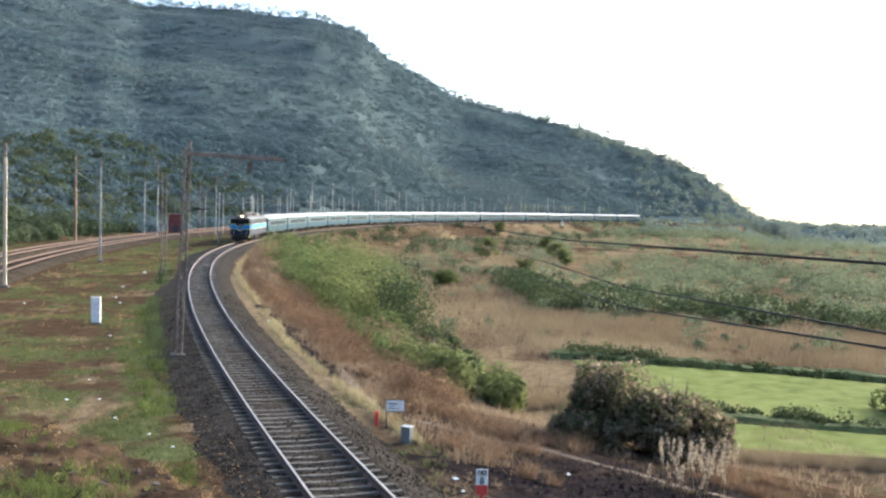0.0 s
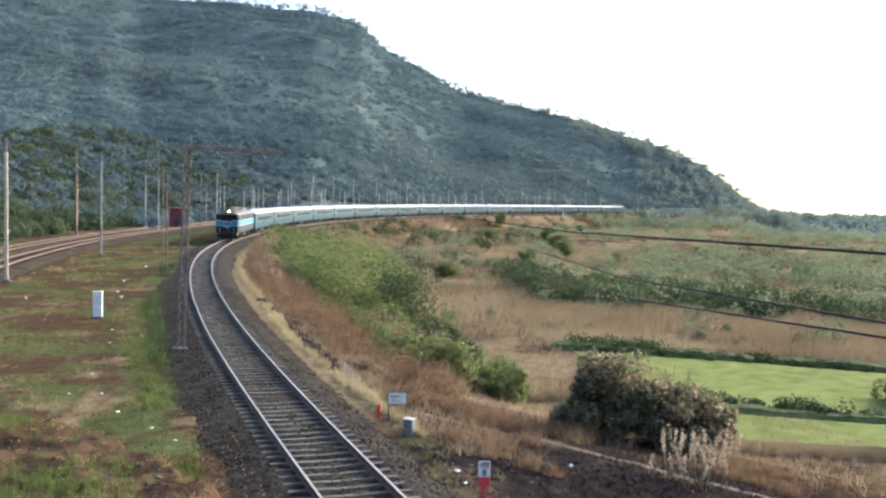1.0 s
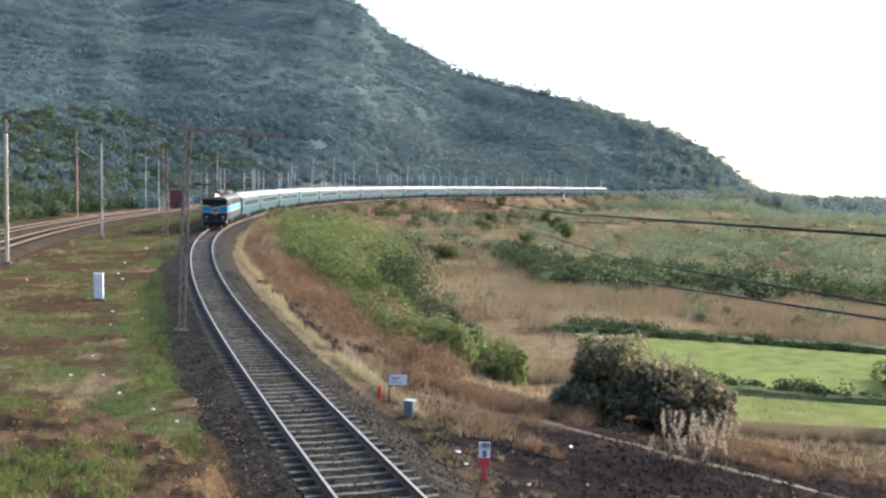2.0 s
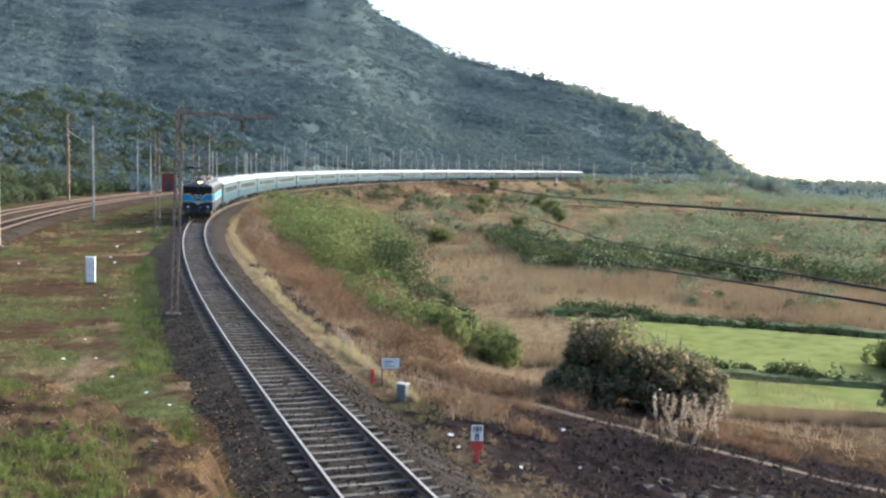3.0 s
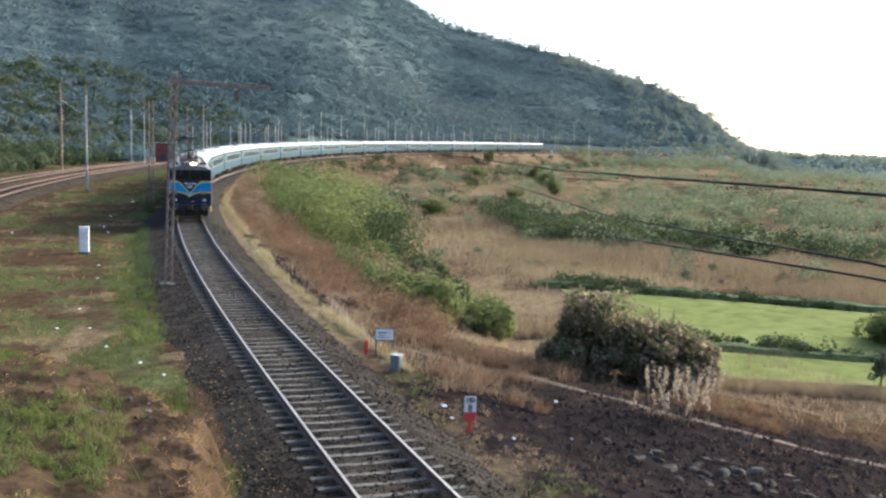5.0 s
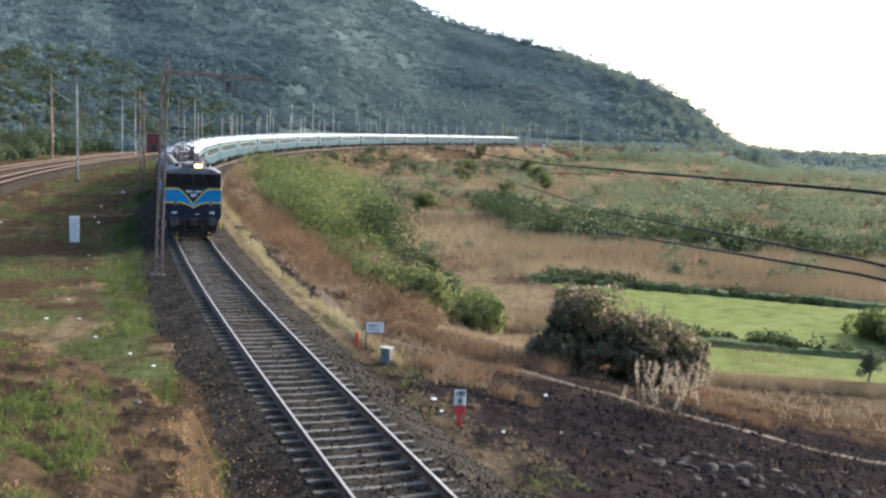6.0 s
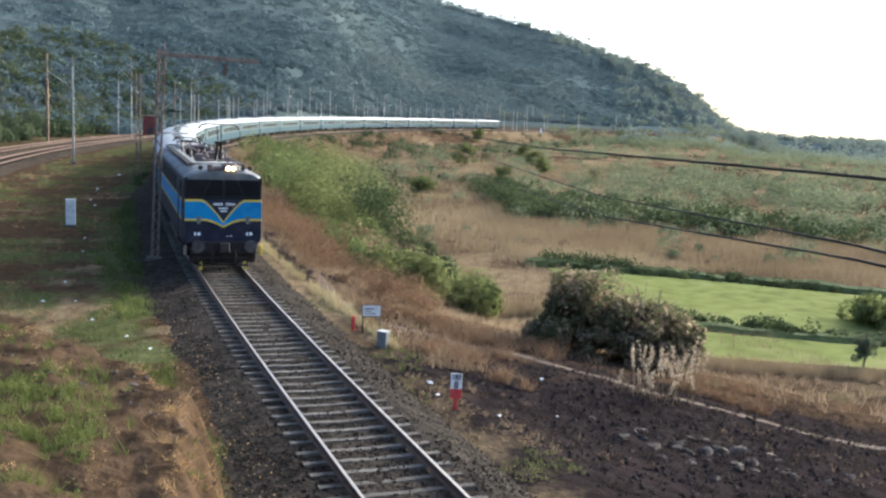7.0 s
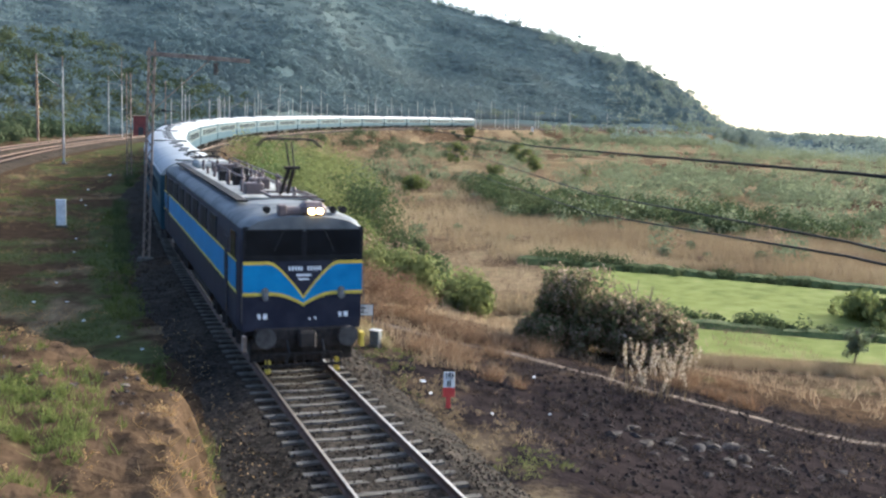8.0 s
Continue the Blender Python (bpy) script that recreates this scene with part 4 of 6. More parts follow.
def slope_plants():
    """Creepers, dry bushes and grasses on the slope right of the line."""
    rng = np.random.RandomState(48)

    def strip(n, s0, s1, d0, d1):
        s = rng.uniform(s0, s1, n)
        d = np.clip(d0(s) + (d1(s) - d0(s)) * rng.uniform(0, 1, n) + rng.normal(size=n) * 1.1, 4.4, None)
        x, y, _ = on_line(s, d)
        return np.asarray(x), np.asarray(y)

    # green creeper mounds: a band that widens with distance
    knots = [30, 47, 62, 78, 90, 110, 140, 200]
    lo = lambda s: np.interp(s, knots, [9.5, 11, 12, 11.5, 9, 7.2, 6.2, 5])
    hi = lambda s: np.interp(s, knots, [12.5, 16, 17.5, 18.5, 19.5, 23, 22, 13])
    x, y = strip(560, 31, 185, lo, hi)
    mound = patches(x, y, 9, 71) + 0.5 * patches(x, y, 21, 72)
    keep = mound + 0.25 * rng.normal(size=len(x)) > np.where(np.hypot(x, y) < 85, -0.2, 0.06)
    x, y, mound = x[keep], y[keep], mound[keep]
    size = (0.5 + 1.9 * rng.uniform(0, 1, len(x)) ** 2.2) * np.interp(np.hypot(x, y), [40, 130], [0.75, 1.25]) * np.clip(0.8 + 0.6 * mound, 0.6, 1.5)
    s, d = to_line(x, y)
    size = size * np.interp(s, [34, 60], [0.62, 1.0])
    # the lower mounds get a darker leaf, shade put into their colour
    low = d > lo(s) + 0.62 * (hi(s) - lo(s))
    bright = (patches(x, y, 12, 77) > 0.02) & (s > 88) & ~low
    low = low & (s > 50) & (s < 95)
    for name, k, mat, label in (("creeper_bushes", ~low & ~bright, "creeper_leaf", "yellow-green leafy creepers over the embankment slope"), ("fresh_bushes", bright, "fresh_leaf", "fresh green leafy mounds near the top of the embankment"), ("shaded_creepers", low, "hedge_leaf", "creepers at the foot of the embankment slope, darkened green for shade")):
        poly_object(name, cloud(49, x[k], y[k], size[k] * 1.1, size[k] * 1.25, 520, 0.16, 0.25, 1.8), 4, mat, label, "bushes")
    # lighter sprays over the dark ones
    x, y = strip(150, 36, 90, lambda s: hi(s) - 5.5, lambda s: hi(s) - 1)
    size = rng.uniform(0.3, 0.85, len(x))
    poly_object("spray_bushes", cloud(56, x, y, size * 1.1, size * 1.2, 240, 0.12, 0.1, 1.2), 4, "fresh_leaf", "small fresh green shrubs on the embankment slope", "bushes")
    # withered patches among the creepers
    x, y = strip(110, 45, 150, lo, hi)
    size = rng.uniform(0.4, 1.3, len(x))
    poly_object("withered_creepers", cloud(60, x, y, size * 1.1, size * 1.3, 260, 0.11, 0.1, 1.0), 4, "dry_leaf", "withered brown creepers among the green", "bushes")
    # brown-grey leafless bushes near the top
    x, y = strip(130, 70, 160, lambda s: 4.6 + 0 * s, lambda s: lo(s) + 1.5)
    size = rng.uniform(0.4, 1.2, len(x))
    poly_object("withered_bushes", cloud(59, x, y, size * 1.1, size, 300, 0.1, 0.25, 0.6), 4, "dry_leaf", "withered brown-grey bushes near the top of the embankment", "bushes")
    # reddish dry bushes between
    x, y = strip(1050, 20, 130, lambda s: np.interp(s, [20, 34, 60], [4.6, 5.6, 5.4]), lambda s: np.interp(s, [20, 40, 60, 80, 110], [8.0, 12.5, 12.5, 10.5, 7.5]))
    keep = (patches(x, y, 3.6, 73) + 0.4 * patches(x, y, 12, 79) + 0.12 * rng.normal(size=len(x)) > 0.12) & ~((y < 33.5) & (x > 0.6))
    x, y = x[keep], y[keep]
    h = rng.uniform(0.35, 1.5, len(x)) * np.interp(np.hypot(x, y), [30, 80], [0.8, 1.2])
    z = ground_height(x, y)[0]
    fx, fy = rng.normal(size=60), rng.normal(size=60)
    spots = np.array([(0.3, 31.2), (0.9, 29.3), (1.7, 31.0), (2.2, 28.9), (2.9, 27.3), (-0.3, 36.0), (1.6, 34.4), (3.0, 33.2), (9.6, 31.0), (10.4, 30.6), (10.9, 33.5), (4.6, 33.4), (3.9, 34.2)])[rng.randint(0, 13, 60)]
    fx, fy = spots[:, 0] + fx * 0.6, spots[:, 1] + fy * 0.7
    poly_object("path_bushes", blades(rng, np.stack([fx, fy, ground_height(fx, fy)[0]], 1), rng.uniform(0.25, 0.8, 60), 0.009, 0.8, 90), 3, "red_straw", "withered reddish bushes beside the footpath", "bushes")
    # shrubs on the far stretch of the embankment
    s, d = rng.uniform(140, 460, 900), 5 + 40 * rng.uniform(0, 1, 900) ** 1.3
    fx, fy, _ = on_line(s, d)
    k = patches(fx, fy, 22, 74) + 0.5 * rng.normal(size=900) > 0.5
    fx, fy = fx[k], fy[k]
    size = rng.uniform(0.5, 1.9, len(fx))
    poly_object("embankment_shrubs", cloud(58, fx, fy, size * 1.2, size * 0.9, 110, 0.26, 0.3, 1.5), 4, "foot_leaf", "dull green shrubs on the far embankment", "bushes")
    s, d = rng.uniform(130, 400, 1500), 4.5 + 30 * rng.uniform(0, 1, 1500)
    fx, fy, _ = on_line(s, d)
    k = patches(fx, fy, 14, 75) > 0
    fx, fy = fx[k], fy[k]
    poly_object("embankment_dry_bushes", blades(rng, np.stack([fx, fy, ground_height(fx, fy)[0]], 1), rng.uniform(0.5, 1.4, len(fx)), 0.05, 0.7, 40), 3, "dry_leaf", "withered brown bushes on the far embankment", "bushes")
    k = rng.uniform(0, 1, len(x)) < 0.45
    poly_object("brown_bushes", cloud(67, x[k], y[k], h[k] * 0.75, h[k] * 0.7, 240, 0.06, 0.25, 1.2), 4, "red_straw", "rounded withered brown bushes beside the line", "bushes")
    x, y, z, h = x[~k], y[~k], z[~k], h[~k]
    poly_object("dry_bushes", blades(rng, np.stack([x, y, z], 1), h, 0.013, 0.75, 110), 3, "red_straw", "withered reddish brown bushes beside the line", "bushes")


def grasses():
    rng = np.random.RandomState(52)

    def sow(name, n, s0, s1, d0, d1, height, mat, label, width, count, lean=0.35, mask=None):
        s, d = s0 + (s1 - s0) * rng.uniform(0, 1, n) ** 1.6, rng.uniform(d0, d1, n)
        x, y, _ = on_line(s, d)
        x, y = np.asarray(x), np.asarray(y)
        if mask:
            k = mask(x, y, s, d)
            x, y = x[k], y[k]
        z = ground_height(x, y)[0]
        h = height * rng.uniform(0.5, 1.3, len(x)) * np.interp(np.hypot(x, y), [20, 120], [1, 1.5])
        poly_object(name, blades(rng, np.stack([x, y, z - 0.02], 1), h, width, lean, count), 3, mat, label, "grass")

    edge = lambda x, y, s, d: (np.abs(d - 3.5 - 0.2 * np.sin(s * 0.13)) < 0.2 + 0.3 * patches(x, y, 4, 181)) & (patches(x, y, 5, 81) > -0.35)
    sow("verge_straw", 9000, 16, 170, 2.6, 4.6, 0.32, "verge", "strip of pale dry grass along the ballast edge", 0.012, 7, mask=edge)
    sow("left_grass", 15000, 18, 130, -13, -3.1, 0.12, "grass", "short patchy green grass on the railway shelf", 0.012, 6, mask=lambda x, y, s, d: patches(x, y, 1.8, 16) * 0.5 + patches(x, y, 5, 11) * 0.3 > 0.04)
    sow("left_straw", 9000, -8, 120, -14, -4, 0.17, "ochre_straw", "dry grass tufts on the railway shelf", 0.011, 5, lean=0.8, mask=lambda x, y, s, d: (patches(x, y, 1.5, 17) > 0.25) & (y > 24))
    sow("track_weeds", 800, 8, 62, -4.1, -2.9, 0.3, "bank_green", "tall green weeds beside the ballast", 0.018, 8, mask=lambda x, y, s, d: patches(x, y, 3, 83) > 0.15)
    sow("slope_straw", 12000, 14, 190, 4.0, 30, 0.38, "dry_leaf", "tawny dry grass on the embankment slope", 0.02, 5, mask=lambda x, y, s, d: ~((y < 33) & (x > 2)) & ~((y < 41) & (x > 7) & (rng.uniform(0, 1, len(x)) < 0.75)))
    sow("valley_straw", 42000, 40, 240, 13, 85, 0.7, "straw", "tall pale dry grass on the valley floor", 0.035, 4, mask=lambda x, y, s, d: (patches(x, y, 20, 84) > -0.25) & ~((y > 43) & (y < 76.5 - 0.33 * (x - 9)) & (x > 9)))
    n = 16000
    x, y = rng.uniform(8, 64, n), rng.uniform(66, 107, n)
    k = (y > 78.6 - 0.37 * (x - 9) + 0.8 * patches(x, y, 6, 65)) & (y < 108 - 0.3 * np.clip(x - 20, 0, None)) & (patches(x, y, 9, 66) > -0.35)
    roots = np.stack([x[k], y[k], ground_height(x[k], y[k])[0] - 0.02], 1)
    poly_object("field_edge_straw", blades(rng, roots, rng.uniform(0.5, 1.15, k.sum()), 0.03, 0.35, 7), 3, "straw", "tall pale dry grass beyond the rice plots", "grass")
    n = 1500
    t = rng.uniform(0, 1, n)
    x, y = 13.5 + 20 * t + rng.normal(size=n) * 0.3, 46.9 - 3.4 * t - 1.6 * rng.uniform(0, 1, n) ** 1.5
    roots = np.stack([x, y, ground_height(x, y)[0] - 0.02], 1)
    poly_object("plot_fringe", blades(rng, roots, rng.uniform(0.25, 0.6, n), 0.014, 0.5, 12), 3, "straw", "fringe of dry grass along the rice plot", "grass")
    sow("ballast_edge_shrubs", 1100, 26, 84, -3.5, -2.7, 0.36, "hedge_leaf", "dark upright weeds against the ballast", 0.02, 10, lean=0.4, mask=lambda x, y, s, d: (patches(x, y, 4, 180) > -0.1) & (rng.uniform(0, 1, len(s)) < smooth(26, 58, s)))
    sow("foot_tufts", 550, -4, 44, -4.7, -2.7, 0.3, "bank_green", "bright green tufts between bank and ballast", 0.014, 12, lean=0.6, mask=lambda x, y, s, d: patches(x, y, 2.6, 182) > 0.3)
    sow("bank_foot_weeds", 700, -4, 16, -4.2, -3.1, 0.24, "bank_green", "green weeds at the foot of the earth bank", 0.013, 12, lean=0.6, mask=lambda x, y, s, d: patches(x, y, 1.8, 183) > 0.0)
    # dead leaves lying on the near ballast
    n = 900
    x, y, _ = on_line(-2 + 22 * rng.uniform(0, 1, n) ** 1.3, -1.8 - 1.7 * rng.uniform(0, 1, n))
    z = -0.26 + 0.18 * (to_line(np.asarray(x), np.asarray(y))[1] + 1.7)
    poly_object("fallen_leaves", leaves(rng, np.stack([x, y, z + 0.045], 1), np.full((n, 3), 0.01), 1, 0.035, 0.1, 1.2), 4, "ochre_straw", "dry fallen leaves on the ballast", "leaves")
    # the bank beside the viewpoint: leafy tufts in a few drifts, ochre straw along its lip, grass at its foot
    sow("track_foot_grass", 2300, -6, 60, -4.6, -2.9, 0.13, "bank_green", "fresh green grass at the foot of the ballast", 0.012, 7, lean=0.5, mask=lambda x, y, s, d: (patches(x, y, 2.2, 87) > 0.0) & (np.abs(d + 3.6) < 0.9 * rng.uniform(0.2, 1, len(d))))
    sow("ballast_edge_grass", 2600, -4, 30, 2.5, 4.6, 0.13, "straw", "thin dry grass between ballast and burnt ground", 0.009, 6, lean=0.6, mask=lambda x, y, s, d: patches(x, y, 1.9, 89) > 0.12)
    sow("ballast_edge_weeds", 2200, -4, 24, 2.6, 4.4, 0.11, "grass", "small green weeds at the ballast edge", 0.012, 6, lean=0.6, mask=lambda x, y, s, d: patches(x, y, 2.4, 90) > 0.15)
    n = 5200
    x, y = rng.uniform(-13, -2.5, n), rng.uniform(5, 25, n)
    drift = bank_drift(x, y) + 0.25 * rng.normal(size=n)
    s, d = to_line(x, y)
    lip = d + np.interp(y, [5, 9, 12.5, 14.5, 17, 20], [5.7, 4.75, 4.1, 3.95, 4.6, 6.2])
    for name, k, count, size, mat, label in (("bank_weeds", (drift > 0.36) & (lip < -0.5), 22, 0.026, "bank_green", "leafy green weeds in drifts on the earth bank"), ("bank_dry_tufts", (drift < -0.6) & (lip < 0.4), 20, 0.02, "ochre_straw", "withered tufts on the earth bank")):
        q = rng.uniform(0.06, 0.19, k.sum())
        poly_object(name, cloud(94, x[k], y[k], q, q * 0.6, count, size, 0.3, 0.4), 4, mat, label, "weeds")
    k = (np.abs(lip - 0.15) < 0.45) & (rng.uniform(0, 1, n) < 0.8) & (patches(x, y, 1.6, 98) > -0.1)
    roots = np.stack([x[k], y[k], ground_height(x[k], y[k])[0] - 0.02], 1)
    poly_object("lip_straw", blades(rng, roots, 0.13, 0.007, 1.2, 9), 3, "ochre_straw", "ochre dry grass hanging over the lip of the bank", "grass")
    k = (drift > 0.06) & (lip < -0.6)
    roots = np.stack([x[k], y[k], ground_height(x[k], y[k])[0] - 0.02], 1)
    poly_object("bank_grass", blades(rng, roots, 0.21, 0.009, 0.45, 12), 3, "bank_green", "tufts of green grass on the earth bank", "grass")
    sow("scorched_tufts", 14000, -2, 36, 4.4, 28, 0.16, "scorched", "blackened stubble on burnt ground", 0.014, 6, lean=0.9, mask=lambda x, y, s, d: (y < 34) & (patches(x, y, 2.0, 86) > -0.3))
    sow("burnt_grass", 2600, 0, 34, 4.5, 26, 0.15, "dry_leaf", "scorched grass stubble on burnt ground", 0.012, 4, mask=lambda x, y, s, d: (y < 27) & (patches(x, y, 2.3, 85) > 0.1))


def limb(bm, a, b, r1, r2, rng, depth):
    a, b = Vector(a), Vector(b)
    rod(bm, a, b, r1, 7, r2)
    if depth:
        for _ in range(3):
            d = (b - a).length
            t = b + Vector((rng.uniform(-1, 1), rng.uniform(-1, 1), rng.uniform(0.2, 1))).normalized() * d * 0.75
            limb(bm, b - (b - a) * 0.1, t, r2, r2 * 0.5, rng, depth - 1)


def big_bush(x, y, width, depth, height):
    z = place_z(x, y)
    base = tagged(new("large_bush"), "dense dark shrub with dusty brown-tipped leaves by the path", "bush")
    base.matrix_basis = pose(x, y, z)
    rng = random.Random(3)
    nr = np.random.RandomState(53)
    for i in range(6):
        bm = bmesh.new()
        fx = rng.uniform(-0.35, 0.35) * width
        limb(bm, (fx, rng.uniform(-0.2, 0.2) * depth, -0.1), (fx * 1.15, rng.uniform(-0.25, 0.25) * depth, height * 0.27), 0.07, 0.04, rng, 2)
        part("trunk", bm, "bark", base)
    # crown: overlapping lumps, lower towards one side
    c, r = [], []
    for i in range(110):
        u, v = -1 + 2 * ((i * 0.618034) % 1), nr.uniform(-1, 1)
        top = height * (1.04 - 0.42 * max(0, u + 0.4) - 1.3 * max(0, -0.55 - u)) * (1 - 0.35 * v * v)
        c.append((u * width * 0.42, v * depth * 0.42, nr.uniform(0.06, 0.86) * top))
        q = nr.uniform(0.3, 0.85)
        r.append((q, q, q * 0.8))
    for i in range(46):
        a = nr.uniform(0, 6.28)
        u = math.cos(a)
        c.append((u * width * 0.46, math.sin(a) * depth * 0.46, height * nr.uniform(0.08, 0.5) * (1 - 0.35 * abs(u))))
        r.append((0.4, 0.4, 0.3))
    V = leaves(nr, np.array(c), np.array(r), 230, 0.095, 0.7)
    crown = poly_object("crown", V, 4, "bush_leaf", kind="")
    crown.parent = base
    return base


def plume_grass(x, y):
    z = place_z(x, y)
    base = tagged(new("plume_grass"), "clump of tall dry stalks with pale seed plumes", "grass clump")
    base.matrix_basis = pose(x, y, z)
    rng = np.random.RandomState(54)
    bm = bmesh.new()
    C, R_ = [], []
    for i in range(40):
        a, l = rng.uniform(0, 6.28), rng.uniform(0, 1)
        p = Vector((rng.normal() * 0.62, rng.normal() * 0.4, 0))
        h = rng.uniform(0.6, 1.85)
        q = p + Vector((rng.normal() * 0.28, rng.normal() * 0.2, h))
        rod(bm, p, q, 0.011, 4, 0.006)
        for f in (0.66, 0.74, 0.82, 0.9, 0.98):
            C.append(tuple(p.lerp(q, f)))
            R_.append((0.05, 0.05, 0.11))
    part("stalks", bm, "straw", base)
    pl = poly_object("plumes", leaves(rng, np.array(C), np.array(R_), 8, 0.042, 0.3), 4, "plume", kind="")
    pl.parent = base
    return base


def small_tree(x, y, height, width, seed, label, leaf="scrub_leaf", n=26, low=0.4):
    z = place_z(x, y)
    base = tagged(new("tree"), label, "tree", group="small trees of the valley")
    base.matrix_basis = pose(x, y, z)
    rng, nr = random.Random(seed), np.random.RandomState(seed)
    bm = bmesh.new()
    limb(bm, (0, 0, -0.2), (0.1, 0, height * 0.45), 0.05 * height * 0.5, 0.06, rng, 2)
    part("trunk", bm, "bark", base)
    c = np.stack([nr.normal(size=n) * width * 0.25, nr.normal(size=n) * width * 0.25, nr.uniform(low, 0.92, n) * height], 1)
    q = nr.uniform(0.12, 0.24, n) * width
    V = leaves(nr, c, np.stack([q, q, q * 0.8], 1), 110, 0.05 * width, 0.6)
    crown = poly_object("crown", V, 4, leaf, kind="")
    crown.parent = base


paddy("paddy_field_1", [(10, 74.5), (15.5, 72.8), (21.3, 71), (30.4, 67.1), (43, 62), (38, 50.5), (24.5, 53.8), (15.6, 55.9), (11.5, 61)], "flat bright green rice plot between earth bunds")
paddy("paddy_field_2", [(12.2, 54), (15.3, 53.4), (23.3, 51.2), (34, 48.5), (32, 44), (21, 46.4), (13.9, 47.3)], "narrow bright green rice plot")
bank("bund_1", [(11.5, 58.5), (15.5, 54.7), (24, 52.5), (37, 49.2)], 1.5, 0.35, "low dark overgrown bund between the rice plots")
bank("bund_2", [(8.6, 76.5), (15.5, 74.6), (21.5, 72.7), (31, 68.7), (44, 63.5)], 1.8, 0.5, "overgrown bund along the edge of the rice plot")
for _nm, _sd, _a, _b in (("bund_weeds", 91, (11.5, 58.5), (37, 49.2)), ("bund_weeds", 92, (10.5, 75.9), (44, 63.5)), ("bund_weeds", 93, (10.2, 76.4), (16.5, 74.9))):
    _q = np.random.RandomState(_sd)
    _t = _q.uniform(0, 1, 120)
    _bx, _by = _a[0] + (_b[0] - _a[0]) * _t + _q.normal(size=120) * 0.35, _a[1] + (_b[1] - _a[1]) * _t + _q.normal(size=120) * 0.5
    if _sd == 93:
        _bx, _by = _bx[:50], _by[:50] + 0.5
    if _sd == 91:
        _by -= 2.1 * np.sin(np.pi * np.clip(_t * 1.0, 0, 1)) * 0.6
    _rr = _q.uniform(0.1, 0.85 if _sd == 93 else 0.55, len(_bx)) * np.clip(0.75 + 0.8 * patches(_bx, _by, 6, 97), 0.15, 1.4)
    poly_object(_nm, cloud(_sd, _bx, _by, _rr * 1.3, _rr * 0.9, 70, 0.12, 0.2, 1.2), 4, "hedge_leaf", "low dark weeds along the field bund", "weeds")
hill_woods()
valley_scrub()
shelf_trees()
hill_foot_woods()
slope_plants()
grasses()
big_bush(7.4, 36.0, 6.6, 3.4, 3.5)
plume_grass(7.35, 28.2)


# ---- overhead line masts and trackside things ----
def lattice_mast(x, y, height, turn, width=0.36, lean=0.0, arm=0.0):
    z = place_z(x, y)
    base = tagged(new("lattice_mast"), "rusty steel lattice mast of the overhead line", "mast", group="overhead line masts")
    base.matrix_basis = pose(x, y, z - 0.1, 0, lean, turn)
    for sx in (-width / 2, width / 2):
        part("chord", boxes(((0.1, 0.11, height), (sx, 0, height / 2), 0.006)), "rust", base)
    n = int(height / 0.42)
    bars = [part("lacing_bar", rods(((a * width / 2, 0.03, 0), (-a * width / 2, 0.03, height / n), 0.024, 4)), "rust", base) for a in (1, -1)]
    for i in range(2, n):
        same("lacing_bar", bars[i % 2].data, base, pose(0, 0, i * height / n))
    bars[1].matrix_basis = pose(0, 0, height / n)
    part("footing", boxes(((0.7, 0.6, 0.5), (0, 0, 0.1), 0.03)), "concrete", base)
    if arm:
        part("beam", boxes(((arm, 0.2, 0.17), (arm / 2 - 0.22, 0, height - 0.25), 0.01)), "rust", base, "long rusty cantilever beam")
        part("finial", rods(((width / 2, 0, height), (width / 2, 0, height + 0.3), 0.03)), "rust", base)
        hang = arm * 0.62
        part("hanger", rods(((hang, 0, height - 0.3), (hang, 0, height - 0.45), 0.015)), "rust", base)
        bm = bmesh.new()
        for i in range(7):
            rod(bm, (hang, 0, height - 0.45 - i * 0.075), (hang, 0, height - 0.5 - i * 0.075), 0.13, 10, 0.08)
        part("insulator", bm, "porcelain", base, "dark string of disc insulators")
        part("stay", rods(((width / 2, 0, height * 0.72), (hang - 0.25, 0, height - 0.3), 0.02)), "rust", base)
    return base


